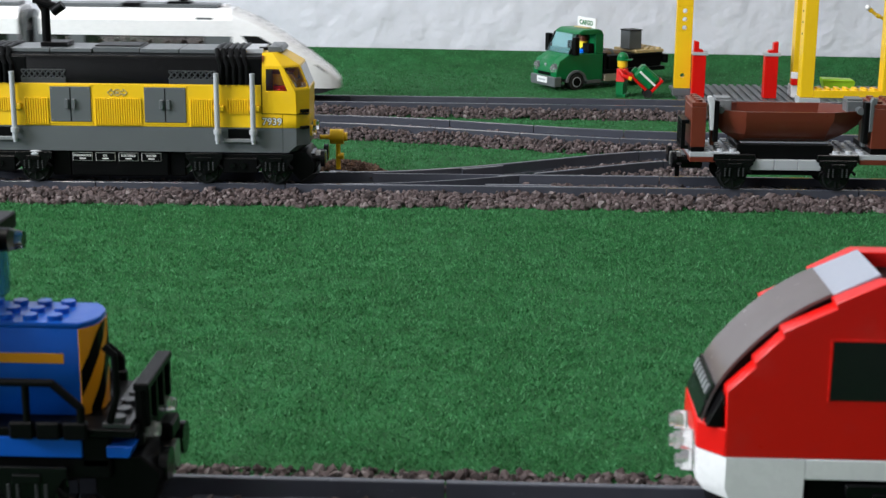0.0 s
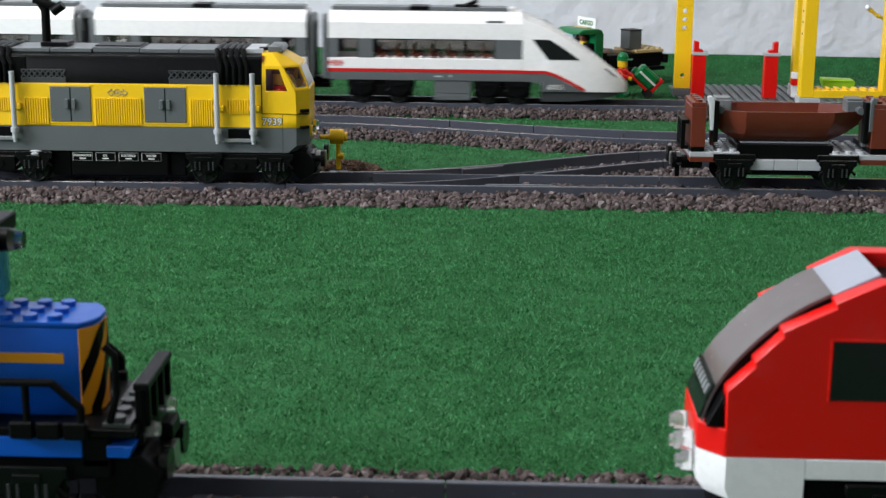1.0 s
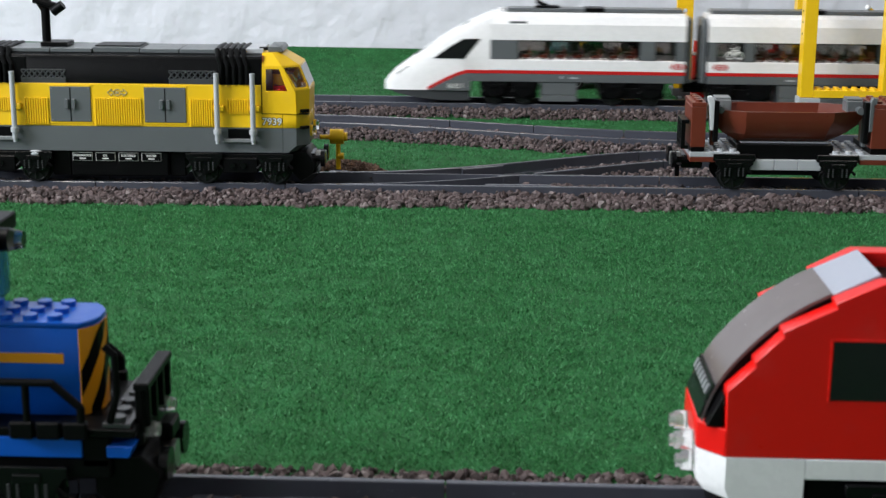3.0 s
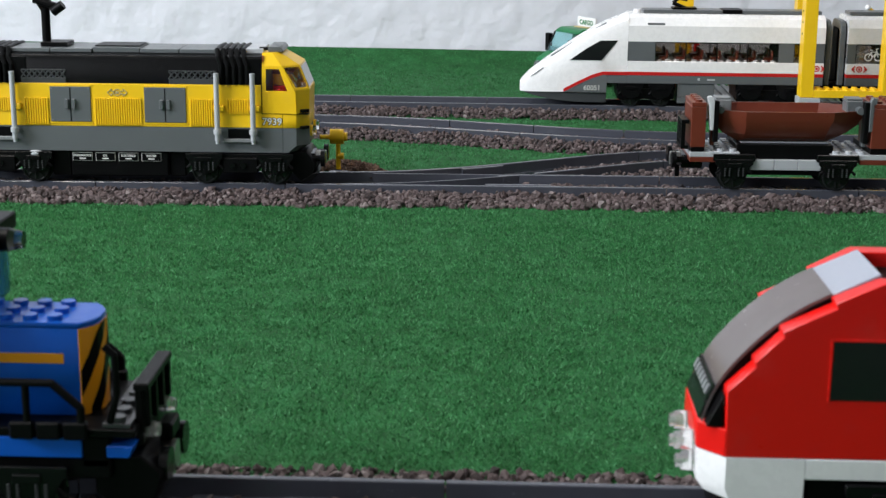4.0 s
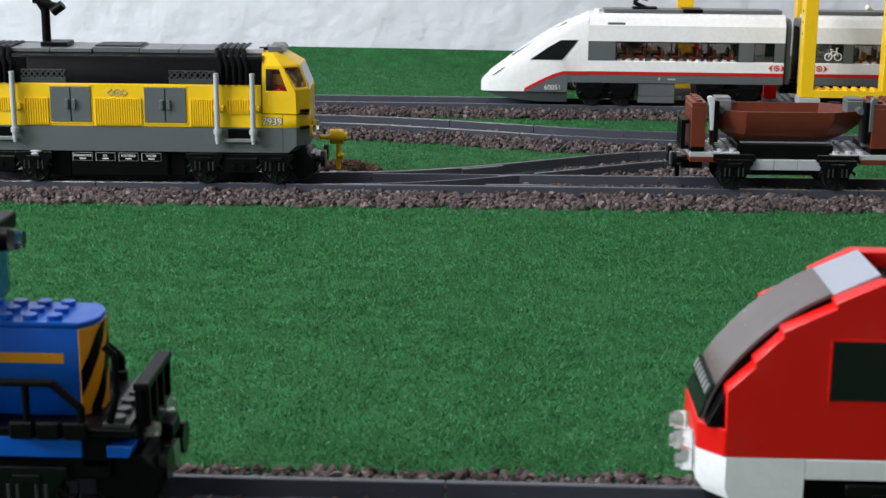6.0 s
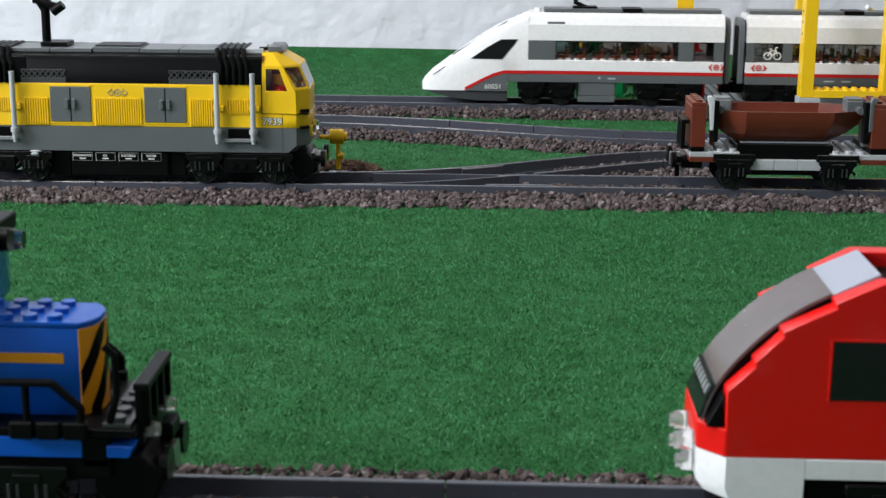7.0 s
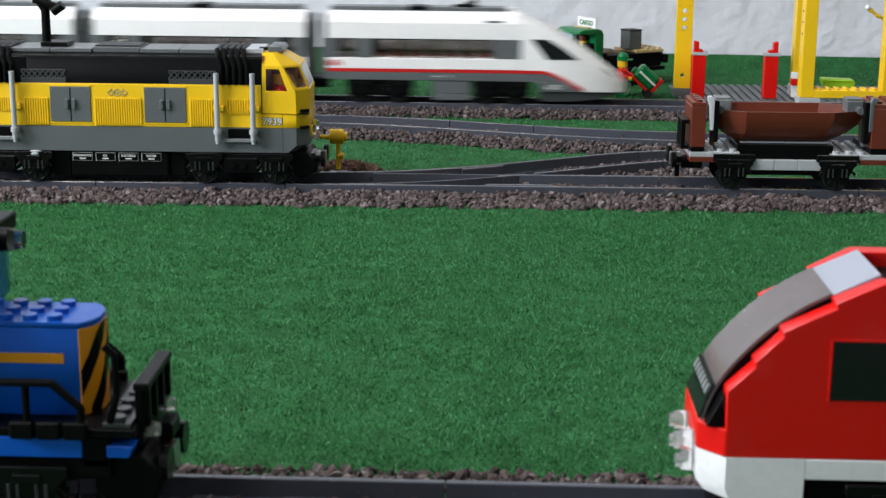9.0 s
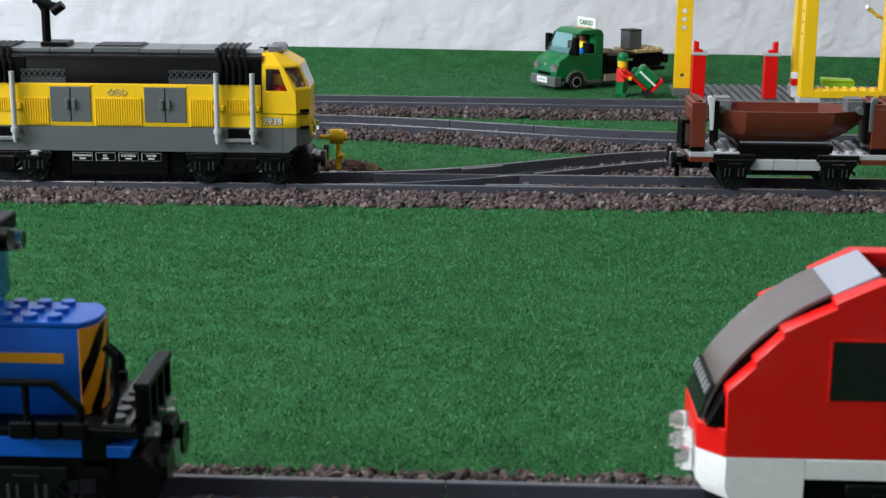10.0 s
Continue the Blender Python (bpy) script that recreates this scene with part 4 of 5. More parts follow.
# ---------------------------------------------------------------- red railcar, foreground
def red_railcar():
    t = thing("railcar", mm(0, 467.7, 0), "red and white toy passenger railcar with a grey sloping nose", "toy railcar")
    XE = 330
    # side walls of stepped slopes, one course each
    part("lower_wall", box(B(), 74, XE, -16, 16, 38.7, 58.0, 0.25), RED, t)
    steps_up = [(71.6, 38.7), (71.2, 60.2), (79.5, 68.2), (79.1, 69.7), (87.4, 77.9), (87.0, 79.6), (103.0, 87.3), (102.4, 89.0), (116.5, 95.2), (XE, 95.2), (XE, 38.7)]
    for s in (-1, 1):
        y0, y1 = sorted((s * 24, s * 16.2))
        part("side_wall", prism(B(), steps_up if s < 0 else [(x, z - (1.0 if 60 < z < 95 else 0)) for x, z in steps_up], y0, y1, "y", 0.3), RED, t, "stepped red side wall")
        ys = sorted((s * 24.25, s * 23.6))
        part("side_window", box(B(), 102.6, 160, ys[0], ys[1], 58.0, 76.9, 0.1), GLOSS_BLACK, t, "black glossy side window")
        bm = box(B(), 102.0, 160, min(ys) - 0.1, max(ys), 76.9, 77.7, 0.1)
        box(bm, 101.8, 102.6, min(ys) - 0.1, max(ys), 57.4, 77.7, 0.1)
        part("window_trim", bm, RED, t)
    # sloping nose between the walls
    part("nose_block", prism(B(), [(63.6, 38.6), (63.6, 47.0), (66.8, 49.0), (74, 58.0), (74, 38.6)], -16, 16, "y", 0.4), RED, t)
    for s in (-1, 1):
        part("nose_cheek", prism(B(), [(71.5, s * 24), (71.5, s * 16.1), (63.7, s * 16.1)] if s > 0 else [(71.5, -24), (63.7, -16.1), (71.5, -16.1)], 38.7, 47.5, "z", 0.2), RED, t)
        part("screen_cheek", prism(B(), [(65.6, 47.7), (70.6, 58.5), (70.6, 47.7)], *sorted((s * 21.8, s * 16.0)), "y", 0.2), BLACK, t)
    slope = [(64.6, 47.8), (66.9, 55.0), (70.9, 62.9), (78.5, 72.2), (86.3, 79.7), (94.5, 85.5), (102.8, 90.0)]
    curve = [(x, spline(slope, x)) for x in [64.6 + 38.2 * (k / 18) ** 1.15 for k in range(19)]]
    back = [(x + 0.5, z - 0.9) for x, z in curve]
    deep = [(x + 3.5, z - 4.5) for x, z in curve]
    # black fill puts the shade of the gap beside the screen into colour
    part("screen_gap_fill", prism(B(), [(x + 0.05, z - 0.1) for x, z in back] + deep[::-1], -15.6, 15.6, "y", 0), BLACK, t)
    screen = part("nose_screen", prism(B(), curve + back[::-1], -15.9, 15.9, "y", 0), plastic("smoky_grey_plastic", (0.105, 0.088, 0.088), 0.2), t, "smoky grey curved nose screen")
    part("screen_backing", prism(B(), [(71, 46), (76, 60), (86, 74), (104, 84), (140, 84), (140, 46)], -15.8, 15.8, "y", 0.2), BLACK, t)
    bm = panel(B(), [(64.2, -15.6, 48.3), (64.2, 15.6, 48.3), (66.0, 15.6, 53.4), (66.0, -15.6, 53.4)], -0.4)
    part("lower_screen", bm, GLOSS_BLACK, screen)
    bm = B()
    for k in range(7):
        y = -13 + 4.3 * k
        panel(bm, [(66.3, y, 55.4), (66.3, y + 2.6, 55.4), (67.6, y + 2.6, 58.2), (67.6, y, 58.2)], -0.6)
    part("destination_bars", bm, MID_GREY, screen, "pale bars of a destination board that cannot be read")
    part("destination_board", panel(B(), [(66.0, -15.7, 54.0), (66.0, 15.7, 54.0), (68.5, 15.7, 59.6), (68.5, -15.7, 59.6)], -0.4), GLOSS_BLACK, screen)
    cap = prism(B(), [(102.6, 89.6), (117.2, 96.4), (118.8, 93.0), (103.6, 86.6)], -15.9, 15.9, "y", 0.3)
    part("brow", cap, BLUE_GREY, t, "light grey sloping brow tile")
    part("roof", box(B(), 118.6, XE, -15.9, 15.9, 82, 90.5, 0.4), BLACK, t)
    part("roof_box", box(B(), 132, 170, -12, 12, 90.6, 96.5, 0.5), LIGHT_GREY, t)
    # white lower skirt and nose
    plan = [(72.0, -24.2), (96.4, -24.2), (96.4, 24.2), (72.0, 24.2), (64.0, 16), (64.0, -16)]
    low = [(73.6, -24.2), (96.4, -24.2), (96.4, 24.2), (73.6, 24.2), (66.5, 16), (66.5, -16)]
    part("white_skirt", loft(B(), [[(x, y, 24.6) for x, y in low], [(x, y, 28.0) for x, y in plan], [(x, y, 38.5) for x, y in plan]]), WHITE, t)
    part("white_band", box(B(), 96.6, XE, -24.2, 24.2, 31.8, 38.5, 0.25), WHITE, t)
    for y in (-9, 9):
        for x, z in ((63.6, 38.5), (63.9, 31.4)):
            lamp = part("headlamp", rod(B(), (x, y, z), (x - 4.2, y, z), 3.4, 18, 3.0), WHITENED_CLEAR, t, "clear round headlamp, whitened to stand for its glow")
            part("lamp_stud", rod(B(), (x - 4.1, y, z), (x - 5.8, y, z), 2.2, 14), WHITENED_CLEAR, lamp)
    part("underframe", box(B(), 98, XE, -21, 21, 18, 31.6, 0.6), BLACK, t)
    for x in (122, 171):
        wheelset(t, x)
        side_frames(t, x, 13)
    part("coupling_shroud", box(B(), 70, 98, -14, 14, 14, 24.4, 0.8), BLACK, t)


red_railcar()


# ---------------------------------------------------------------- white express train
def side_quad(bm, pts, s, thick=0.3):
    """A thin printed or laid-on panel on a side; pts are (x, half width, z)."""
    c = [(x, s * w, z) for x, w, z in pts]
    if s > 0:
        c = c[::-1]
    return panel(bm, c, thick)


BODY = [(-24, 68.3), (-24, 82.3), (-20, 89.2), (-14, 92.2), (14, 92.2), (20, 89.2), (24, 82.3), (24, 68.3)]


def coach_section(t, x0, x1, windows, solid):
    """Lower courses, window band with open panes, upper shell; x0 to x1."""
    part("floor_band", box(B(), x0, x1, -24, 24, 30.9, 38.0, 0.25), DARK_GREY, t)
    part("red_stripe", box(B(), x0, x1, -24.1, 24.1, 38.1, 41.0, 0.2), PRINT_RED, t, "red stripe along the side")
    part("lower_side", box(B(), x0, x1, -24, 24, 41.1, 50.7, 0.25), WHITE, t)
    part("upper_shell", loft(B(), [[(x, y, z) for y, z in BODY] for x in (x0, x1)]), WHITE, t, angle=20)
    for s in (-1, 1):
        y0, y1 = sorted((s * 23.7, s * 21.8))
        edge = x0
        for a, b in windows + [(x1, x1)]:
            if a - edge > 0.5:
                part("window_pillar", box(B(), edge, a, y0, y1, 50.8, 68.2, 0.2), DARK_GREY, t)
            edge = b
        for a, b in windows:
            n = max(1, round((b - a) / 27.4))
            for k in range(n):
                u, v = a + (b - a) * k / n, a + (b - a) * (k + 1) / n
                g = part("window_pane", box(B(), u + 0.5, v - 0.5, min(s * 22.9, s * 22.2), max(s * 22.9, s * 22.2), 51.0, 67.6, 0), SMOKE, t)
                g.visible_shadow = False
                bm = box(B(), u, u + 0.5, y0, y1, 50.8, 68.2, 0.1)
                box(bm, v - 0.5, v, y0, y1, 50.8, 68.2, 0.1)
                box(bm, u, v, y0, y1, 67.2, 68.2, 0.1)
                part("window_frame", bm, BLACK, t)
        # printed emblem near each end
        for x in solid:
            bm = B()
            for d in (-1, 1):
                for sign in (-1, 1):
                    rod(bm, (x + d * 6.6, s * 24.1, 45.9), (x + d * 3.8, s * 24.1, 45.9 + sign * 2.6), 0.55, 6)
                rod(bm, (x + d * 6.2, s * 24.1, 45.9), (x + d * 4.2, s * 24.1, 45.9), 0.55, 6)
            ring = [(x + 2.3 * math.cos(k * math.pi / 8), s * 24.05, 45.9 + 2.3 * math.sin(k * math.pi / 8)) for k in range(17)]
            pipe(bm, ring, 0.5, 6)
            rod(bm, (x, s * 24.0, 45.9), (x, s * 24.3, 45.9), 1.1, 10)
            part("emblem", bm, PRINT_RED, t, "small red printed emblem")
    for a, b in windows:
        if b - a > 60:
            for s in (-1, 1):
                bm = B()
                for x in steps(a, b, 8):
                    rod(bm, (x, s * 19.2, 50.6), (x, s * 19.2, 52.4), 2.4, 12)
                part("window_ledge_studs", bm, WHITE, t)
            for x in steps(a, b, 15.7):
                for y in (-13, 13):
                    bm = box(B(), x - 4, x + 4, y - 6, y + 6, 50.8, 54.6, 0.5)
                    box(bm, x + 2.4, x + 4.4, y - 6, y + 6, 54, 60.5, 0.5)
                    part("seat", bm, BROWN, t)


def roof_strip(t, x0, x1):
    for a, b in ((x0, (x0 + x1) / 2 - 9), ((x0 + x1) / 2 + 9, x1)):
        part("roof_strip", box(B(), a, b, -11, 11, 92.6, 95.6, 0.3), DARK_GREY, t)
    part("roof_strip", box(B(), (x0 + x1) / 2 - 8.8, (x0 + x1) / 2 + 8.8, -11, 11, 92.6, 96.2, 0.3), BLACK, t)


def bogie(t, c, base):
    for x in (c - base, c + base):
        wheelset(t, x)
        side_frames(t, x, 11.5, springs=False)
    part("bogie_frame", box(B(), c - base - 13, c + base + 13, -22, 22, 24, 32.2, 0.5), BLACK, t)
    part("bogie_skirt", box(B(), c - base - 12, c + base + 12, -23.9, 23.9, 16.5, 26, 0.8), BLACK, t)


def gangway(t, x, s):
    a, b = sorted((x + s * 1.5, x + s * 6.0))
    arch = [(-20, 31), (-20, 79), (-18.4, 84), (-15, 87.2), (-10, 88.4), (10, 88.4), (15, 87.2), (18.4, 84), (20, 79), (20, 31), (14, 31), (14, 78), (11, 81), (-11, 81), (-14, 78), (-14, 31)]
    part("gangway", prism(B(), arch, a, b, "x", 0.4), DARK_GREY, t, "dark grey round-topped gangway arch")
    part("gangway_lining", prism(B(), [(y * 0.93, z - 1.2) for y, z in arch], *sorted((x, x + s * 1.5)), "x", 0), BLACK, t)
    part("drawbar", box(B(), min(x, x + s * 10), max(x, x + s * 10), -7, 7, 21, 31, 0.6), BLACK, t)
    for y in (-10, 10):
        part("buffer", rod(B(), (x, y, 29), (x + s * 8, y, 29), 3.6, 14), BLACK, t)


def end_car(name, m):
    """Driving car: gangway end at x = 0, nose towards -x."""
    t = thing(name, m, "white and grey toy express driving car with a red stripe", "toy train car", "cars of the express train")
    rings = []
    for x, zb, w, zs, wt, zt in ((-270.6, 20.9, 8.5, 27.0, 6.5, 28.2), (-269.0, 20.8, 10.8, 29.0, 7.5, 30.8), (-262, 21.0, 15, 35.0, 10, 38.2), (-244, 21.6, 20, 46.5, 12, 51.7), (-231, 21.9, 21.8, 55, 12.6, 61),
                                 (-218, 21.9, 23, 63, 13, 69.8), (-205, 21.9, 23.7, 71, 13.6, 77.8), (-193.2, 21.9, 24, 76.4, 14, 83.9), (-192.8, 30.9, 24, 76.6, 14, 84.1), (-182, 30.9, 24, 80.4, 14, 88.8), (-175.5, 30.9, 24, 82.0, 14, 91.5), (-175, 30.9, 24, 82.3, 14, 92.1)):
        m1, m2 = (w * 0.84 + wt * 0.16), (w * 0.4 + wt * 0.6)
        k1, k2 = zs + (zt - zs) * 0.55, zs + (zt - zs) * 0.88
        rings.append([(x, -w * 0.97, zb), (x, -w, (zb + zs) / 2), (x, -w, zs), (x, -m1, k1), (x, -m2, k2), (x, -wt * 0.6, zt), (x, wt * 0.6, zt), (x, m2, k2), (x, m1, k1), (x, w, zs), (x, w, (zb + zs) / 2), (x, w * 0.97, zb)])
    # the nose shell ends where the window band begins
    body = rings[:-1] + [[(-175.0, p[1], p[2]) for p in rings[-1]]]
    part("nose", loft(B(), body), WHITE, t, "white streamlined nose", angle=28)
    # dark lower skirt under the nose
    rr = []
    for x, lo, w in ((-267, 20.0, 9), (-258, 17.4, 14), (-240, 14.4, 18), (-222, 13.0, 20.5), (-193, 12.8, 21.5)):
        top = 21.3 if x < -250 else 22.5
        rr.append([(x, -w, lo), (x, -w - 0.7, top), (x, w + 0.7, top), (x, w, lo)])
    part("nose_skirt", loft(B(), rr), CHARCOAL, t)
    for s in (-1, 1):
        bm = B()
        side_quad(bm, [(-231, 21.95, 22.2), (-193, 24.05, 22.2), (-193, 24.1, 38.1), (-196.5, 24.05, 38.1), (-206, 23.75, 35.2)], s)
        part("grey_side_panel", bm, DARK_GREY, t)
        bm = B()
        line = [(-174.9, 24.05, 38.1), (-196.5, 24.1, 38.1), (-206, 23.8, 35.2), (-218, 23.1, 29.4), (-231.5, 21.95, 22.0)]
        for (xa, wa, za), (xb, wb, zb) in zip(line, line[1:]):
            lift = 2.9
            side_quad(bm, [(xb, wb, zb), (xa, wa, za), (xa, wa, za + lift), (xb, wb, zb + lift)], s, 0.35)
        part("red_stripe", bm, PRINT_RED, t, "red stripe dipping to the nose")
        part("rear_side_panel", box(B(), -193, -174.9, min(s * 24.05, s * 20), max(s * 24.05, s * 20), 30.9, 38.0, 0.1), DARK_GREY, t)
        bm = B()
        side_quad(bm, [(-226.4, 22.7, 51.0), (-198.2, 24.05, 51.0), (-184.0, 24.15, 69.0), (-199.4, 24.05, 68.8), (-212, 23.4, 61.4)], s, 0.35)
        part("cab_window", bm, GLOSS_BLACK, t, "dark slanting cab window")
        bm = B()
        side_quad(bm, [(-261.5, 15.7, 35.0), (-257, 16.9, 37.2), (-242, 19.6, 47.6), (-241.5, 18.6, 50.0)], s, 0.4)
        part("headlamp", bm, DARK_GREY, t, "dark narrow headlamp slit")
        part("roof_slot", box(B(), -158, -142.5, min(s * 23.6, s * 20), max(s * 23.6, s * 20), 81.6, 85.0, 0.2), DARK_GREY, t)
        lettering("number_print", "60051", 6.2, PRINT_WHITE, t, mm(-206.0, s * 24.5, 24.2, 90, 0, 0 if s < 0 else 180), "white running number")
    part("screen_wiper", panel(B(), [(-243, -11.7, 52.8), (-194, -13.6, 83.2), (-194, -10.5, 84.0), (-243, -9.0, 53.4)], 0.4), DARK_GREY, t)
    coach_section(t, -174.9, 0, [(-150.4, -40.7), (-27.0, -9.0)], [-6.3])
    part("cab_lining", box(B(), -176, -174.9, -23, 23, 43, 69.6, 0), DARK_GREY, t)
    roof_strip(t, -161, -2)
    bm = rod(B(), (-122, 0, 96), (-134, 0, 101), 1.8, 10)
    rod(bm, (-134, 0, 101), (-128, 0, 106), 1.6, 10)
    box(bm, -135, -113, -7, 7, 95.6, 97.4, 0.3)
    pipe(bm, [(-128, 0, 105.5), (-121, 0, 104)], 1.8)
    part("pantograph", bm, BLACK, t, "black folded pantograph")
    part("roof_knob", rod(B(), (-166, -3, 91.5), (-166, -3, 95.4), 3.4, 14), WHITE, t)
    bogie(t, -157.5, 13.5)
    bogie(t, -47, 17)
    part("equipment_box", box(B(), -129, -96, -23, 23, 19, 30.8, 0.4), DARK_GREY, t)
    part("equipment_step", box(B(), -129, -96, -23, 23, 13, 18.8, 0.4), DARK_GREY, t)
    bm = box(B(), -111.5, -109.5, -24.3, 24.3, 34, 36.2, 0.1)
    box(bm, -103, -96, -24.3, 24.3, 34, 35.4, 0.1)
    part("tread_plate", bm, LIGHT_GREY, t)
    gangway(t, 0, 1)
    return t


def middle_car(m):
    t = thing("express_middle_car", m, "white and grey toy express coach with a red stripe", "toy train car", "cars of the express train")
    coach_section(t, 0, 192, [(7.5, 32.0), (41.0, 151.0), (169.5, 182.0)], [11.5, 180])
    roof_strip(t, 3, 189)
    bogie(t, 30, 17)
    bogie(t, 162, 17)
    part("equipment_box", box(B(), 64, 128, -23, 23, 19, 32.2, 0.4), DARK_GREY, t)
    part("equipment_step", box(B(), 64, 128, -23, 23, 13, 18.8, 0.4), DARK_GREY, t)
    bm = box(B(), 70, 79, -24.3, 24.3, 34, 35.4, 0.1)
    box(bm, 86, 94, -24.3, 24.3, 34, 35.4, 0.1)
    part("tread_plate", bm, LIGHT_GREY, t)
    # small white bicycle print on the pane by the door
    for s in (-1, 1):
        bm = B()
        for x in (19.0, 27.6):
            pipe(bm, [(x + 3.1 * math.cos(k * math.pi / 8), s * 23.05, 56.6 + 3.1 * math.sin(k * math.pi / 8)) for k in range(17)], 0.5, 6)
        for a, b in (((19, 56.6), (21.4, 61.4)), ((21.4, 61.4), (26.2, 61.4)), ((27.6, 56.6), (25.6, 64)), ((22.6, 56.6), (26.2, 61.4)), ((21.4, 61.4), (22.6, 56.6)), ((20.2, 63), (22.6, 63)), ((25.6, 64), (27.4, 64.4))):
            rod(bm, (a[0], s * 23.05, a[1]), (b[0], s * 23.05, b[1]), 0.45, 6)
        part("bicycle_print", bm, PRINT_WHITE, t, "white bicycle print")
    gangway(t, 0, -1)
    gangway(t, 192, 1)
    return t


TRAIN_Y = 1386.0
front_car = end_car("express_driving_car", mm(285.1, TRAIN_Y, 0))
coach = middle_car(mm(305.1, TRAIN_Y, 0))
rear_car = end_car("express_driving_car", mm(517.1, TRAIN_Y, 0, 0, 0, 180))


# ---------------------------------------------------------------- cargo yard
def toy_figure(name, m, legs, torso, cap, label, arms=((0, 0), (0, 0)), seated=False):
    """A small block figure in one mesh."""
    whole = B()

    def add(bm, index):
        for f in bm.faces:
            f.material_index = index
        tmp = bpy.data.meshes.new("tmp")
        bm.to_mesh(tmp)
        bm.free()
        whole.from_mesh(tmp)
        bpy.data.meshes.remove(tmp)

    bm = B()
    if not seated:
        for x in (-3.9, 3.9):
            box(bm, x - 3.6, x + 3.6, -3.6, 4, 0, 12.5, 0.5)
            box(bm, x - 3.6, x + 3.6, -6, 4, 0, 3.4, 0.5)
    box(bm, -7.6, 7.6, -4, 4, 12, 15.5, 0.5)
    add(bm, 0)
    bm = loft(B(), [[(-7.6, -4, 15.6), (7.6, -4, 15.6), (7.6, 4, 15.6), (-7.6, 4, 15.6)], [(-5.8, -4, 28), (5.8, -4, 28), (5.8, 4, 28), (-5.8, 4, 28)]])
    for s, (dy, dz) in zip((-1, 1), arms):
        pipe(bm, [(s * 7.0, 0, 26.2), (s * 8.6, -2 + dy * 0.4, 22), (s * 8.2, -6 + dy, 18 + dz)], 2.3, 10)
    add(bm, 1)
    bm = B()
    for s, (dy, dz) in zip((-1, 1), arms):
        rod(bm, (s * 8.2, -6 + dy, 18 + dz), (s * 8.0, -9 + dy, 17 + dz), 2.2, 10)
    rod(bm, (0, 0, 28), (0, 0, 30), 3.2, 14)
    rod(bm, (0, 0, 29.4), (0, 0, 37.6), 5.1, 18)
    add(bm, 2)
    bm = rod(B(), (0, 0, 35.8), (0, 0, 39.6), 5.6, 18)
    bmesh.ops.create_uvsphere(bm, u_segments=16, v_segments=8, radius=5.5, matrix=Matrix.Translation((0, 0, 38.6)))
    prism(bm, [(-4.4, -3), (4.4, -3), (3.6, -9.6), (-3.6, -9.6)], 36, 37.4, "z", 0.3)
    add(bm, 3)
    ob = part(name, whole, [legs, torso, SKIN, cap], None, "", m)
    return tagged(ob, label, "toy figure")


def road_wheel(t, x, y, s, r=8.6):
    w = part("wheel", rod(B(), (x, y - s * 4.5, r), (x, y + s * 4.5, r), r, 26), TYRE, t, "black rubber tyre with a grey rim")
    bm = rod(B(), (x, y + s * 4.0, r), (x, y + s * 4.7, r), 5.2, 20)
    part("rim", bm, LIGHT_GREY, w)
    part("hub", rod(B(), (x, y + s * 4.5, r), (x, y + s * 4.9, r), 4.3, 18), BLACK, w)


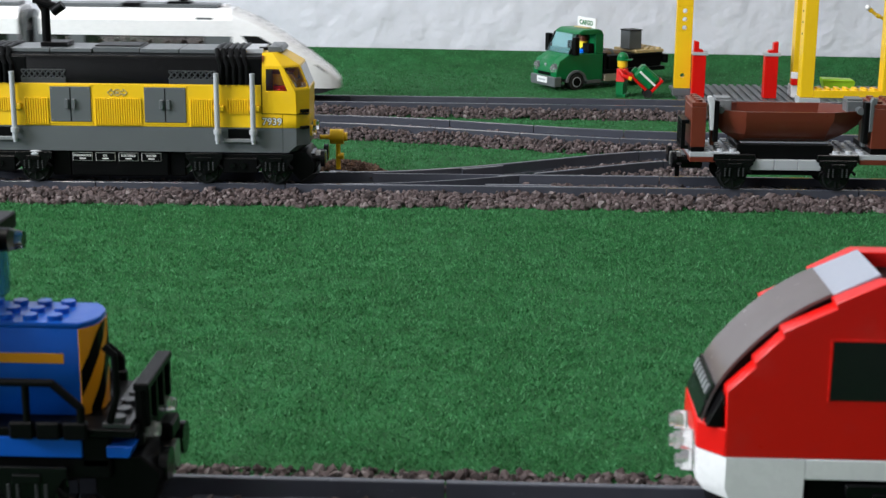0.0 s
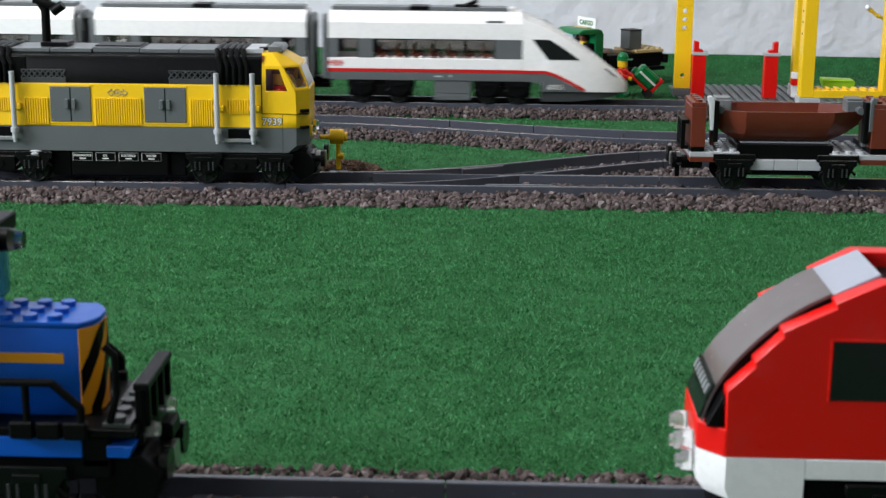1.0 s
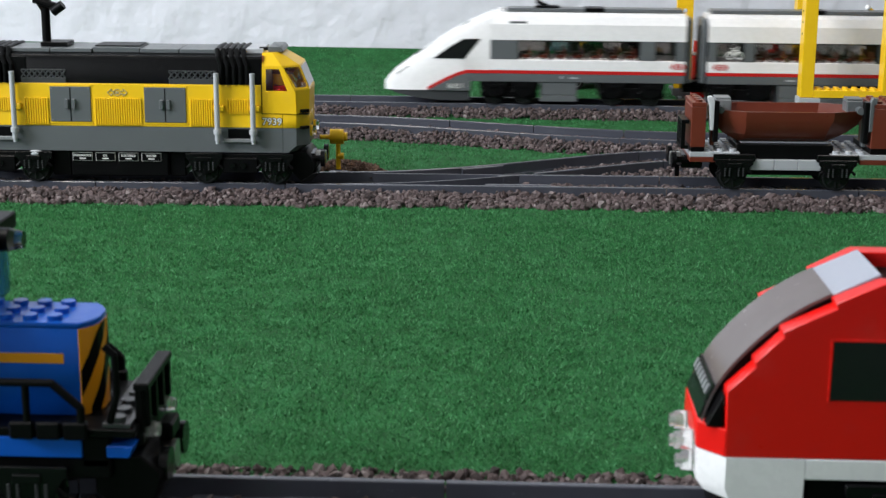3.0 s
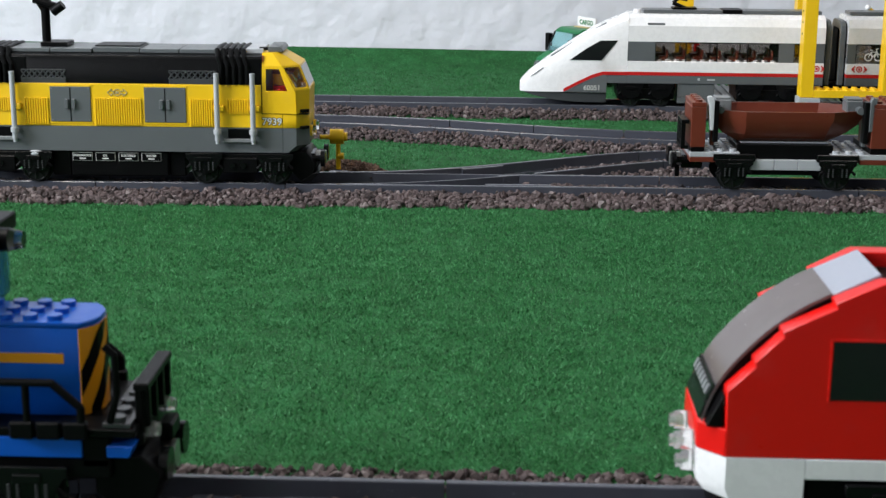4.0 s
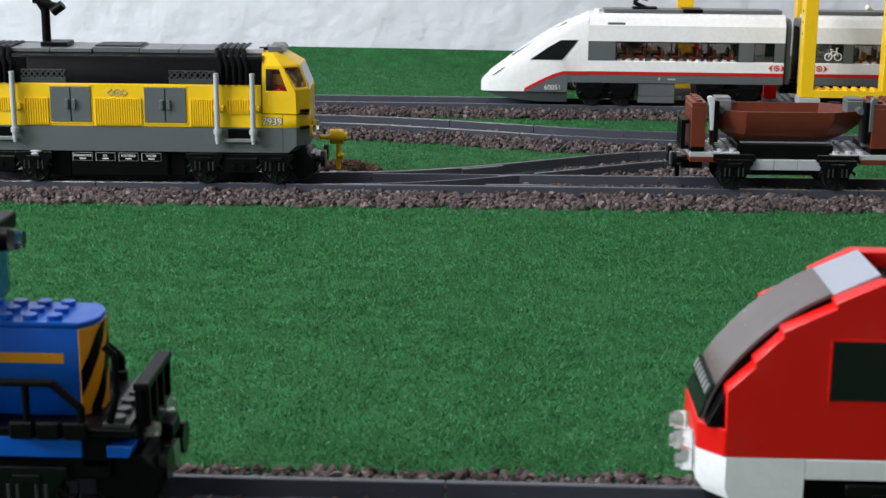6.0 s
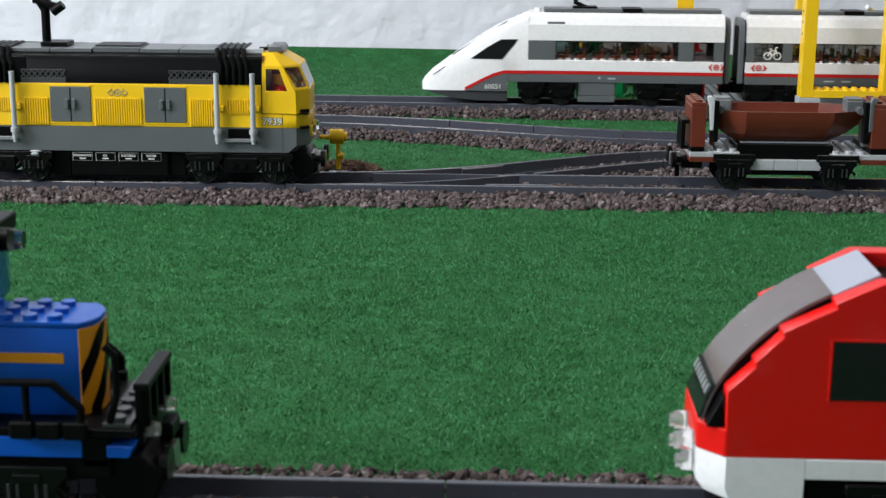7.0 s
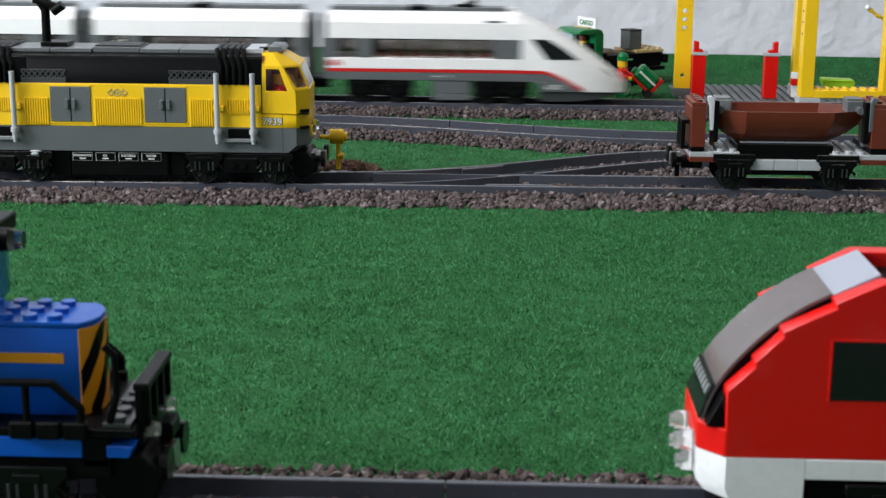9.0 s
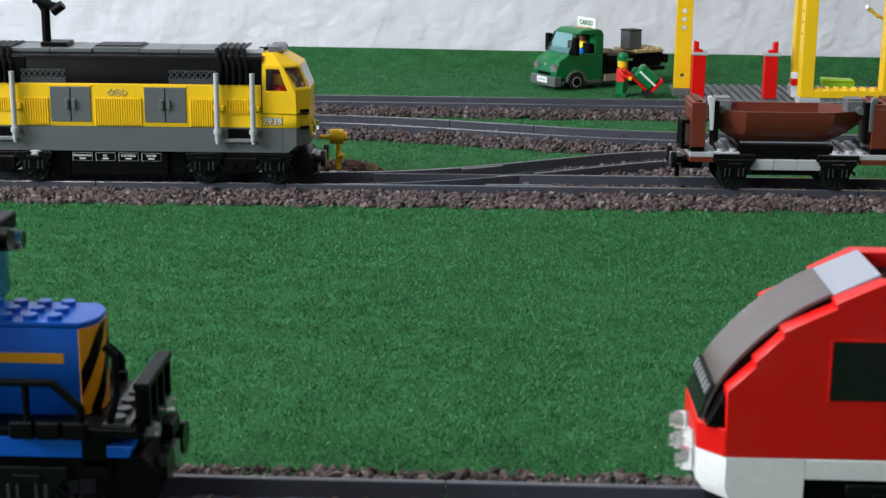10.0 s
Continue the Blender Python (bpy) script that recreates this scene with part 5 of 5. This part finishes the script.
def cargo_truck():
    t = thing("flatbed_truck", mm(64.5, 1549, 0, 0, 0, 212), "green toy flatbed truck loaded with crates, standing by the track", "toy truck")
    cab = part("cab", prism(B(), [(-33, 9), (-33, 36), (8.0, 36.5), (9.5, 36.3), (21, 30), (24.5, 19), (24, 13), (-12, 9)], -21, 21, "y", 0.9), GREEN, t)
    part("cab_back", box(B(), -33, -23, -21, 21, 36.1, 55.5, 0.6), GREEN, cab)
    part("cab_roof", prism(B(), [(-33, 55), (-31, 59), (-27, 60.5), (-8, 60.5), (-2.5, 58), (-1.0, 55.5), (-22, 55)], -21, 21, "y", 0.8), GREEN, cab)
    part("bonnet_scoop", box(B(), 11, 16, -8, 8, 32.5, 34.6, 0.6, Matrix.Translation((13, 0, 33)) @ Matrix.Rotation(radians(28), 4, "Y") @ Matrix.Translation((-13, 0, -33))), GREEN, cab)
    glass = part("windscreen", panel(B(), [(9.2, -20, 36.8), (9.2, 20, 36.8), (-1.0, 19.5, 56.4), (-1.0, -19.5, 56.4)], 0.6), TEAL_GLASS, cab, "pale blue clear windscreen")
    glass.visible_shadow = False
    part("dashboard", box(B(), -2, 6.5, -19, 19, 36.2, 41, 0.6), DARK_GREY, cab)
    part("cab_seat", box(B(), -22.8, -16, -19, 19, 36.2, 46, 0.6), BLACK, cab)
    for s in (-1, 1):
        y0, y1 = sorted((s * 20.6, s * 21.0))
        bm = rod(B(), (8.6, s * 20.2, 36.5), (-1.5, s * 20.0, 56.2), 1.3, 8)
        part("pillar", bm, BLACK, cab)
        part("mirror", box(B(), 1, 6.5, s * 21 if s > 0 else s * 27.5, s * 27.5 if s > 0 else s * 21, 36, 54, 0.6), BLACK, cab)
        ring = []
        for k in range(13):
            a = math.pi * k / 12
            ring.append((12.6 * math.cos(a), 8.6 + 12.0 * math.sin(a)))
        ring += [(9.8 * math.cos(math.pi * k / 12), 8.6 + 9.6 * math.sin(math.pi * k / 12)) for k in range(12, -1, -1)]
        part("mudguard", prism(B(), ring, *sorted((s * 14, s * 22.6)), "y", 0.3), DARK_GREY, t)
        part("wheel_well", prism(B(), [(9.8 * math.cos(math.pi * k / 12), 8.6 + 9.6 * math.sin(math.pi * k / 12)) for k in range(13)], *sorted((s * 13, s * 21.4)), "y", 0), BLACK, t)
        for x in (0.0, -86.0):
            road_wheel(t, x, s * 18, s)
        lamp = part("headlight", rod(B(), (21.5, s * 15.4, 22.6), (24.9, s * 15.8, 22.0), 4.4, 18), WHITENED_CLEAR, cab, "round clear headlight")
        part("lamp_rim", rod(B(), (20.5, s * 15.4, 22.8), (23.6, s * 15.7, 22.2), 5.2, 18), DARK_GREY, lamp)
        part("cab_step", box(B(), -31, -13, *sorted((s * 15, s * 21.5)), 6, 9.5, 0.4), DARK_GREY, t)
    bm = box(B(), 18, 27, -22, 22, 4.5, 14.5, 0.8)
    part("bumper", bm, DARK_GREY, t)
    part("bonnet_badge", rod(B(), (22.8, 0, 25.5), (23.9, 0, 25.0), 1.5, 12), LIGHT_GREY, cab)
    part("bonnet_crease", prism(B(), [(9.4, 36.6), (21.4, 30.4), (24.4, 21), (23.6, 21), (20.6, 29.4), (9.4, 35.6)], -10.5, 10.5, "y", 0.5), GREEN, cab)
    plate = part("number_plate", box(B(), 26.8, 27.6, -9, 9, 7.6, 13.6, 0.1), WHITE, t, "white number plate")
    part("plate_bar", box(B(), 27.5, 27.8, -6.5, 6.5, 9.8, 11.4, 0), LIGHT_GREY, plate)
    part("grille", panel(B(), [(24.6, -11, 15.4), (24.6, 11, 15.4), (24.9, 11, 18.4), (24.9, -11, 18.4)], 0.4), BLACK, t)
    sign = part("roof_sign", prism(B(), [(-27.0, 59.5), (-27.0, 70.6), (-25.5, 70.6), (-25.5, 59.5)], -16, 16, "y", 0.2), WHITE, t, "white roof sign with green lettering")
    lettering("sign_lettering", "CARGO", 6.6, GREEN, sign, mm(-25.3, 0, 63.2, 90, 0, 90), "", 0.25)
    part("roof_plate", box(B(), -24, -18, -12, 12, 60.5, 61.6, 0.4), TAN, t)
    # flat bed and its load
    part("chassis", box(B(), -96, -30, -14, 14, 7, 15, 0.5), BLACK, t)
    part("bed", box(B(), -112, -34, -22, 22, 15, 19, 0.4), BLACK, t)
    part("tank", box(B(), -56, -35, 10, 21.8, 7, 14.8, 0.6), plastic("tank_tan_grey", (0.30, 0.26, 0.20)), t, "tan-grey side box")
    part("headboard", box(B(), -37, -34, -22, 22, 19, 36, 0.4), BLACK, t)
    for a, b, c, d, z0, z1, mt in ((-60, -40, 5, 21, 19.2, 33, BLACK), (-110, -68, -20, 20, 30, 33.2, BLACK)):
        part("crate", box(B(), a, b, c, d, z0, z1, 0.6), mt, t)
    for y, z in ((-10, 28.5), (3, 28.5)):
        barrel = part("barrel", rod(rod(B(), (-66, y, z), (-53, y, z), 7.4, 18, 8.8), (-53, y, z), (-40, y, z), 8.8, 18, 7.4), plastic("barrel_brown", (0.20, 0.125, 0.06)), t, "brown barrel lying on the bed")
        part("barrel_hoop", rod(B(), (-54.5, y, z), (-51.5, y, z), 9.1, 18), DARK_GREY, barrel)
    for y in (-16, 0, 16):
        part("pallet_foot", box(B(), -109, -69, y - 3, y + 3, 19.2, 29.9, 0.4), BLACK, t)
    bm = studs(box(B(), -111, -76, -20, 20, 33.4, 36.5, 0.4), (-107, -99, -91), (-16, -8, 0, 8, 16), 36.5)
    part("pallet", bm, TAN, t, "tan studded pallet")
    bm = box(B(), -88, -72, -4, 12, 36.6, 55.6, 0.8)
    part("dark_crate", bm, DARK_GREY, t, "dark grey upright crate")
    part("crate_lid", box(B(), -88.4, -71.6, -4.4, 12.4, 55.7, 56.8, 0.4), BLACK, t)
    part("tail_rail", box(B(), -116, -111, -22, 22, 22, 31, 0.6), BLACK, t)


cargo_truck()
toy_figure("toy_figure", mm(119, 1492, 0, 0, 0, 70), GREEN, RED, GREEN, "toy worker figure in red and green with a green cap", ((-3, 2), (-3, 2)))
toy_figure("toy_figure", mm(-148, 1005, 47, 0, 0, 91), BLACK, RED, BROWN, "toy driver figure in red inside the yellow locomotive cab", seated=True)
toy_figure("toy_figure", mm(64.5 + 18.4, 1549 + 6.5, 12.0, 0, 0, 122), BLUE, BLUE, BROWN, "toy driver figure in blue at the truck window", seated=True)


def hand_truck():
    t = thing("hand_truck", mm(142.5, 1487, 0, 0, 0, 0), "red toy hand truck carrying a green canister", "hand truck")
    lean = Matrix.Rotation(radians(-48), 4, "Y")
    def tilted(bm):
        bmesh.ops.transform(bm, matrix=Matrix.Translation((3, 0, 5)) @ lean, verts=bm.verts)
        return bm
    bm = B()
    for y in (-6, 6):
        rod(bm, (0, y, 0), (0, y, 34), 1.4, 10)
    for z in (4, 15, 26, 33):
        rod(bm, (0, -6, z), (0, 6, z), 1.2, 8)
    box(bm, -1, 18, -8.5, 8.5, -1.5, 1.2, 0.4)
    box(bm, -1.2, 0.8, -7, 7, 0, 12, 0.4)
    part("frame", tilted(bm), RED, t)
    can = part("canister", tilted(box(B(), 1.6, 17.0, -8, 8, 1.5, 24, 2.2)), GREEN, t, "green canister with a white band")
    part("band", tilted(box(B(), 8.0, 10.2, -8.25, 8.25, 1.3, 22, 0.2)), PRINT_WHITE, can)
    part("canister_cap", tilted(rod(B(), (6, 0, 23.5), (6, 0, 27.5), 3.4, 14)), GREEN, can)
    for y in (-8.5, 8.5):
        part("wheel", rod(B(), (1, y - 1.6, 4.4), (1, y + 1.6, 4.4), 4.4, 18), TYRE, t)


hand_truck()


def holed_block(bm, cx, cz, half, tall, r, y0, y1):
    """A square length of a leg with a round hole through it."""
    n = 16
    rings = []
    for y in (y0, y1):
        outer, inner = [], []
        for k in range(n):
            a = 2 * math.pi * k / n
            c, s = math.cos(a), math.sin(a)
            g = 1 / max(abs(c), abs(s))
            outer.append(bm.verts.new((cx + half * c * g, y, cz + tall * s * g)))
            inner.append(bm.verts.new((cx + r * c, y, cz + r * s)))
        rings.append((outer, inner))
    (oa, ia), (ob_, ib) = rings
    for k in range(n):
        j = (k + 1) % n
        bm.faces.new((oa[k], oa[j], ia[j], ia[k]))
        bm.faces.new((ob_[j], ob_[k], ib[k], ib[j]))
        bm.faces.new((oa[j], oa[k], ob_[k], ob_[j]))
        bm.faces.new((ia[k], ia[j], ib[j], ib[k]))
    return bm


def gantry_crane():
    t = thing("gantry_crane", mm(0, 0, 0), "yellow toy gantry crane standing astride the rear track", "toy crane")
    # near frame
    for a, b in ((259.5, 270.6), (329.5, 341)):
        part("leg", box(B(), a, b, 1316, 1332, 26.5, 196, 0.4), YELLOW, t)
        part("foot", box(B(), a - 1, b + 6, 1314, 1334, 12, 26.3, 0.4), LIGHT_GREY, t)
        part("foot_block", box(B(), a, b + 4, 1316, 1332, 0, 11.9, 0.4), DARK_GREY, t)
    beam = studs(box(B(), 270.8, 329.3, 1316, 1332, 26.5, 33.0, 0.3), steps(272, 328, 8), (1320, 1328), 33.0)
    part("base_beam", beam, YELLOW, t)
    bm = B()
    for z in (100.5, 91, 81):
        rod(bm, (259.2, 1324, z), (259.7, 1324, z), 1.0, 10)
    part("pin_holes", bm, BLACK, t)
    # far legs, with round holes
    bm = box(B(), 167.2, 182.6, 1466, 1474, 12.5, 21, 0.3)
    holed_block(bm, 174.9, 25, 7.7, 4, 2.2, 1466, 1474)
    box(bm, 167.2, 182.6, 1466, 1474, 29, 66.8, 0.3)
    for z in (70.8, 78.8, 86.8):
        holed_block(bm, 174.9, z, 7.7, 4, 2.4, 1466, 1474)
    box(bm, 167.2, 182.6, 1466, 1474, 90.8, 196, 0.3)
    part("leg", bm, YELLOW, t)
    part("foot", box(B(), 166, 184, 1465, 1475, 5.2, 12.4, 0.4), DARK_GREY, t)
    part("leg", box(B(), 281, 290.5, 1466, 1482, 17, 196, 0.4), YELLOW, t)
    part("foot", box(B(), 280, 294, 1464, 1484, 5.2, 16.9, 0.4), WHITE, t)
    part("lamp_block", box(B(), 278.5, 284.5, 1458, 1465.5, 18, 24, 0.4), RED, t)
    part("lamp_block", box(B(), 278.5, 284.5, 1458, 1465.5, 24.2, 30, 0.4), WHITE, t)
    # beams over the top
    for a, b in ((259.5, 270.6), (329.5, 341)):
        part("top_beam", box(B(), a, b, 1316, 1482, 196.2, 206, 0.4), YELLOW, t)
    part("top_beam", box(B(), 167.2, 341, 1466, 1482, 206.2, 214, 0.4), YELLOW, t)
    # chain and hook
    pts = [(333, 1400, 96.5), (340, 1400, 91), (352, 1400, 85), (372, 1400, 92)]
    bm = B()
    for a, b in zip(pts, pts[1:]):
        a, b = Vector(a), Vector(b)
        n = max(1, int((b - a).length / 4))
        for k in range(n):
            c = a.lerp(b, (k + 0.5) / n)
            rod(bm, a.lerp(b, k / n), a.lerp(b, (k + 0.85) / n), 1.5 if k % 2 else 2.0, 8)
    part("chain", bm, YELLOW, t, "yellow chain with a pale hook")
    bm = B()
    bmesh.ops.create_icosphere(bm, subdivisions=2, radius=2.8, matrix=Matrix.Translation((332, 1400, 97.5)))
    part("hook", bm, WHITE, t)


gantry_crane()


SLAB_GREY = plastic("platform_grey_plastic", (0.072, 0.077, 0.082), 0.35)


def loading_platform():
    t = thing("loading_platform", mm(0, 0, 0), "dark grey ribbed toy loading platform beside the rear track", "platform")
    part("slab", box(B(), 172, 420, 1438, 1556, 0, 3.4, 0.4), SLAB_GREY, t)
    for x in steps(174, 418, 8):
        part("ridge", box(B(), x - 2.4, x + 2.4, 1439, 1555, 3.5, 5.1, 0.4), SLAB_GREY, t)


loading_platform()
for a in (183.2, 252.0):
    t = thing("barrier_post", mm(a, 1456, 5.2), "red toy barrier post with a grey cap plate", "barrier post", "posts on the platform")
    part("column", box(B(), 0, 12.4, 0, 12, 0, 40.4, 0.4), RED, t)
    part("cap_plate", box(B(), -0.8, 14.4, -0.8, 12.8, 40.5, 43.4, 0.3), LIGHT_GREY, t)
    fin = [(1.0, 43.5), (9.6, 43.5), (9.6, 45.5), (5.5, 46.5), (5.5, 53), (1.0, 54)] if a < 200 else [(3, 43.5), (12, 43.5), (12, 54), (7.5, 53), (7.5, 46.5), (3, 45.5)]
    part("fin", prism(B(), fin, 2, 10, "y", 0.3), RED, t)


def lime_skip():
    t = thing("skip_container", mm(317, 1500, 5.2) @ Matrix.Scale(0.86, 4), "lime green open toy skip on the platform", "toy skip")
    part("tub", prism(B(), [(3, 0), (31, 0), (35, 13.5), (33, 16), (-2, 17.5), (-2, 14)], -10, 10, "y", 0.6), LIME, t)
    part("lip", box(B(), -1, 33, -11, 11, 14.2, 16.2, 0.5), LIME, t)
    part("tow_bar", prism(B(), [(33, 0.5), (52, 0.5), (52, 5), (44, 6), (38, 3.5), (33, 3.5)], -8, 8, "y", 0.5), LIME, t)


lime_skip()


# ---------------------------------------------------------------- what moves: the express runs in, halts and backs out
def motions():
    run = [(0.0, -651), (0.1, -625), (0.5, -520), (1.0, -388.5), (1.5, -252), (2.0, -112.5), (2.5, 27.0), (2.7, 84.5), (2.85, 127), (3.1, 192), (3.3, 234), (3.5, 264), (3.7, 284.0), (3.85, 287.7),
           (4.0, 287.8), (5.0, 287.8), (5.2, 286.6), (5.5, 279.2), (5.7, 267.0), (6.0, 252.4), (6.4, 233.2), (6.8, 211.6), (7.0, 198.6), (7.25, 168.6), (7.5, 131.2), (7.75, 83), (8.0, 22.6), (8.25, -53), (8.5, -141.3),
           (8.75, -254), (9.0, -389.5), (9.15, -486), (9.3, -602), (9.5, -779), (9.75, -1010), (10.0, -1245)]
    for car, offset, turn in ((front_car, 0, 0), (coach, 20, 0), (rear_car, 232, 180)):
        walk(car, [(t, mm(x + offset, TRAIN_Y, 0, 0, 0, turn)) for t, x in run])


motions()
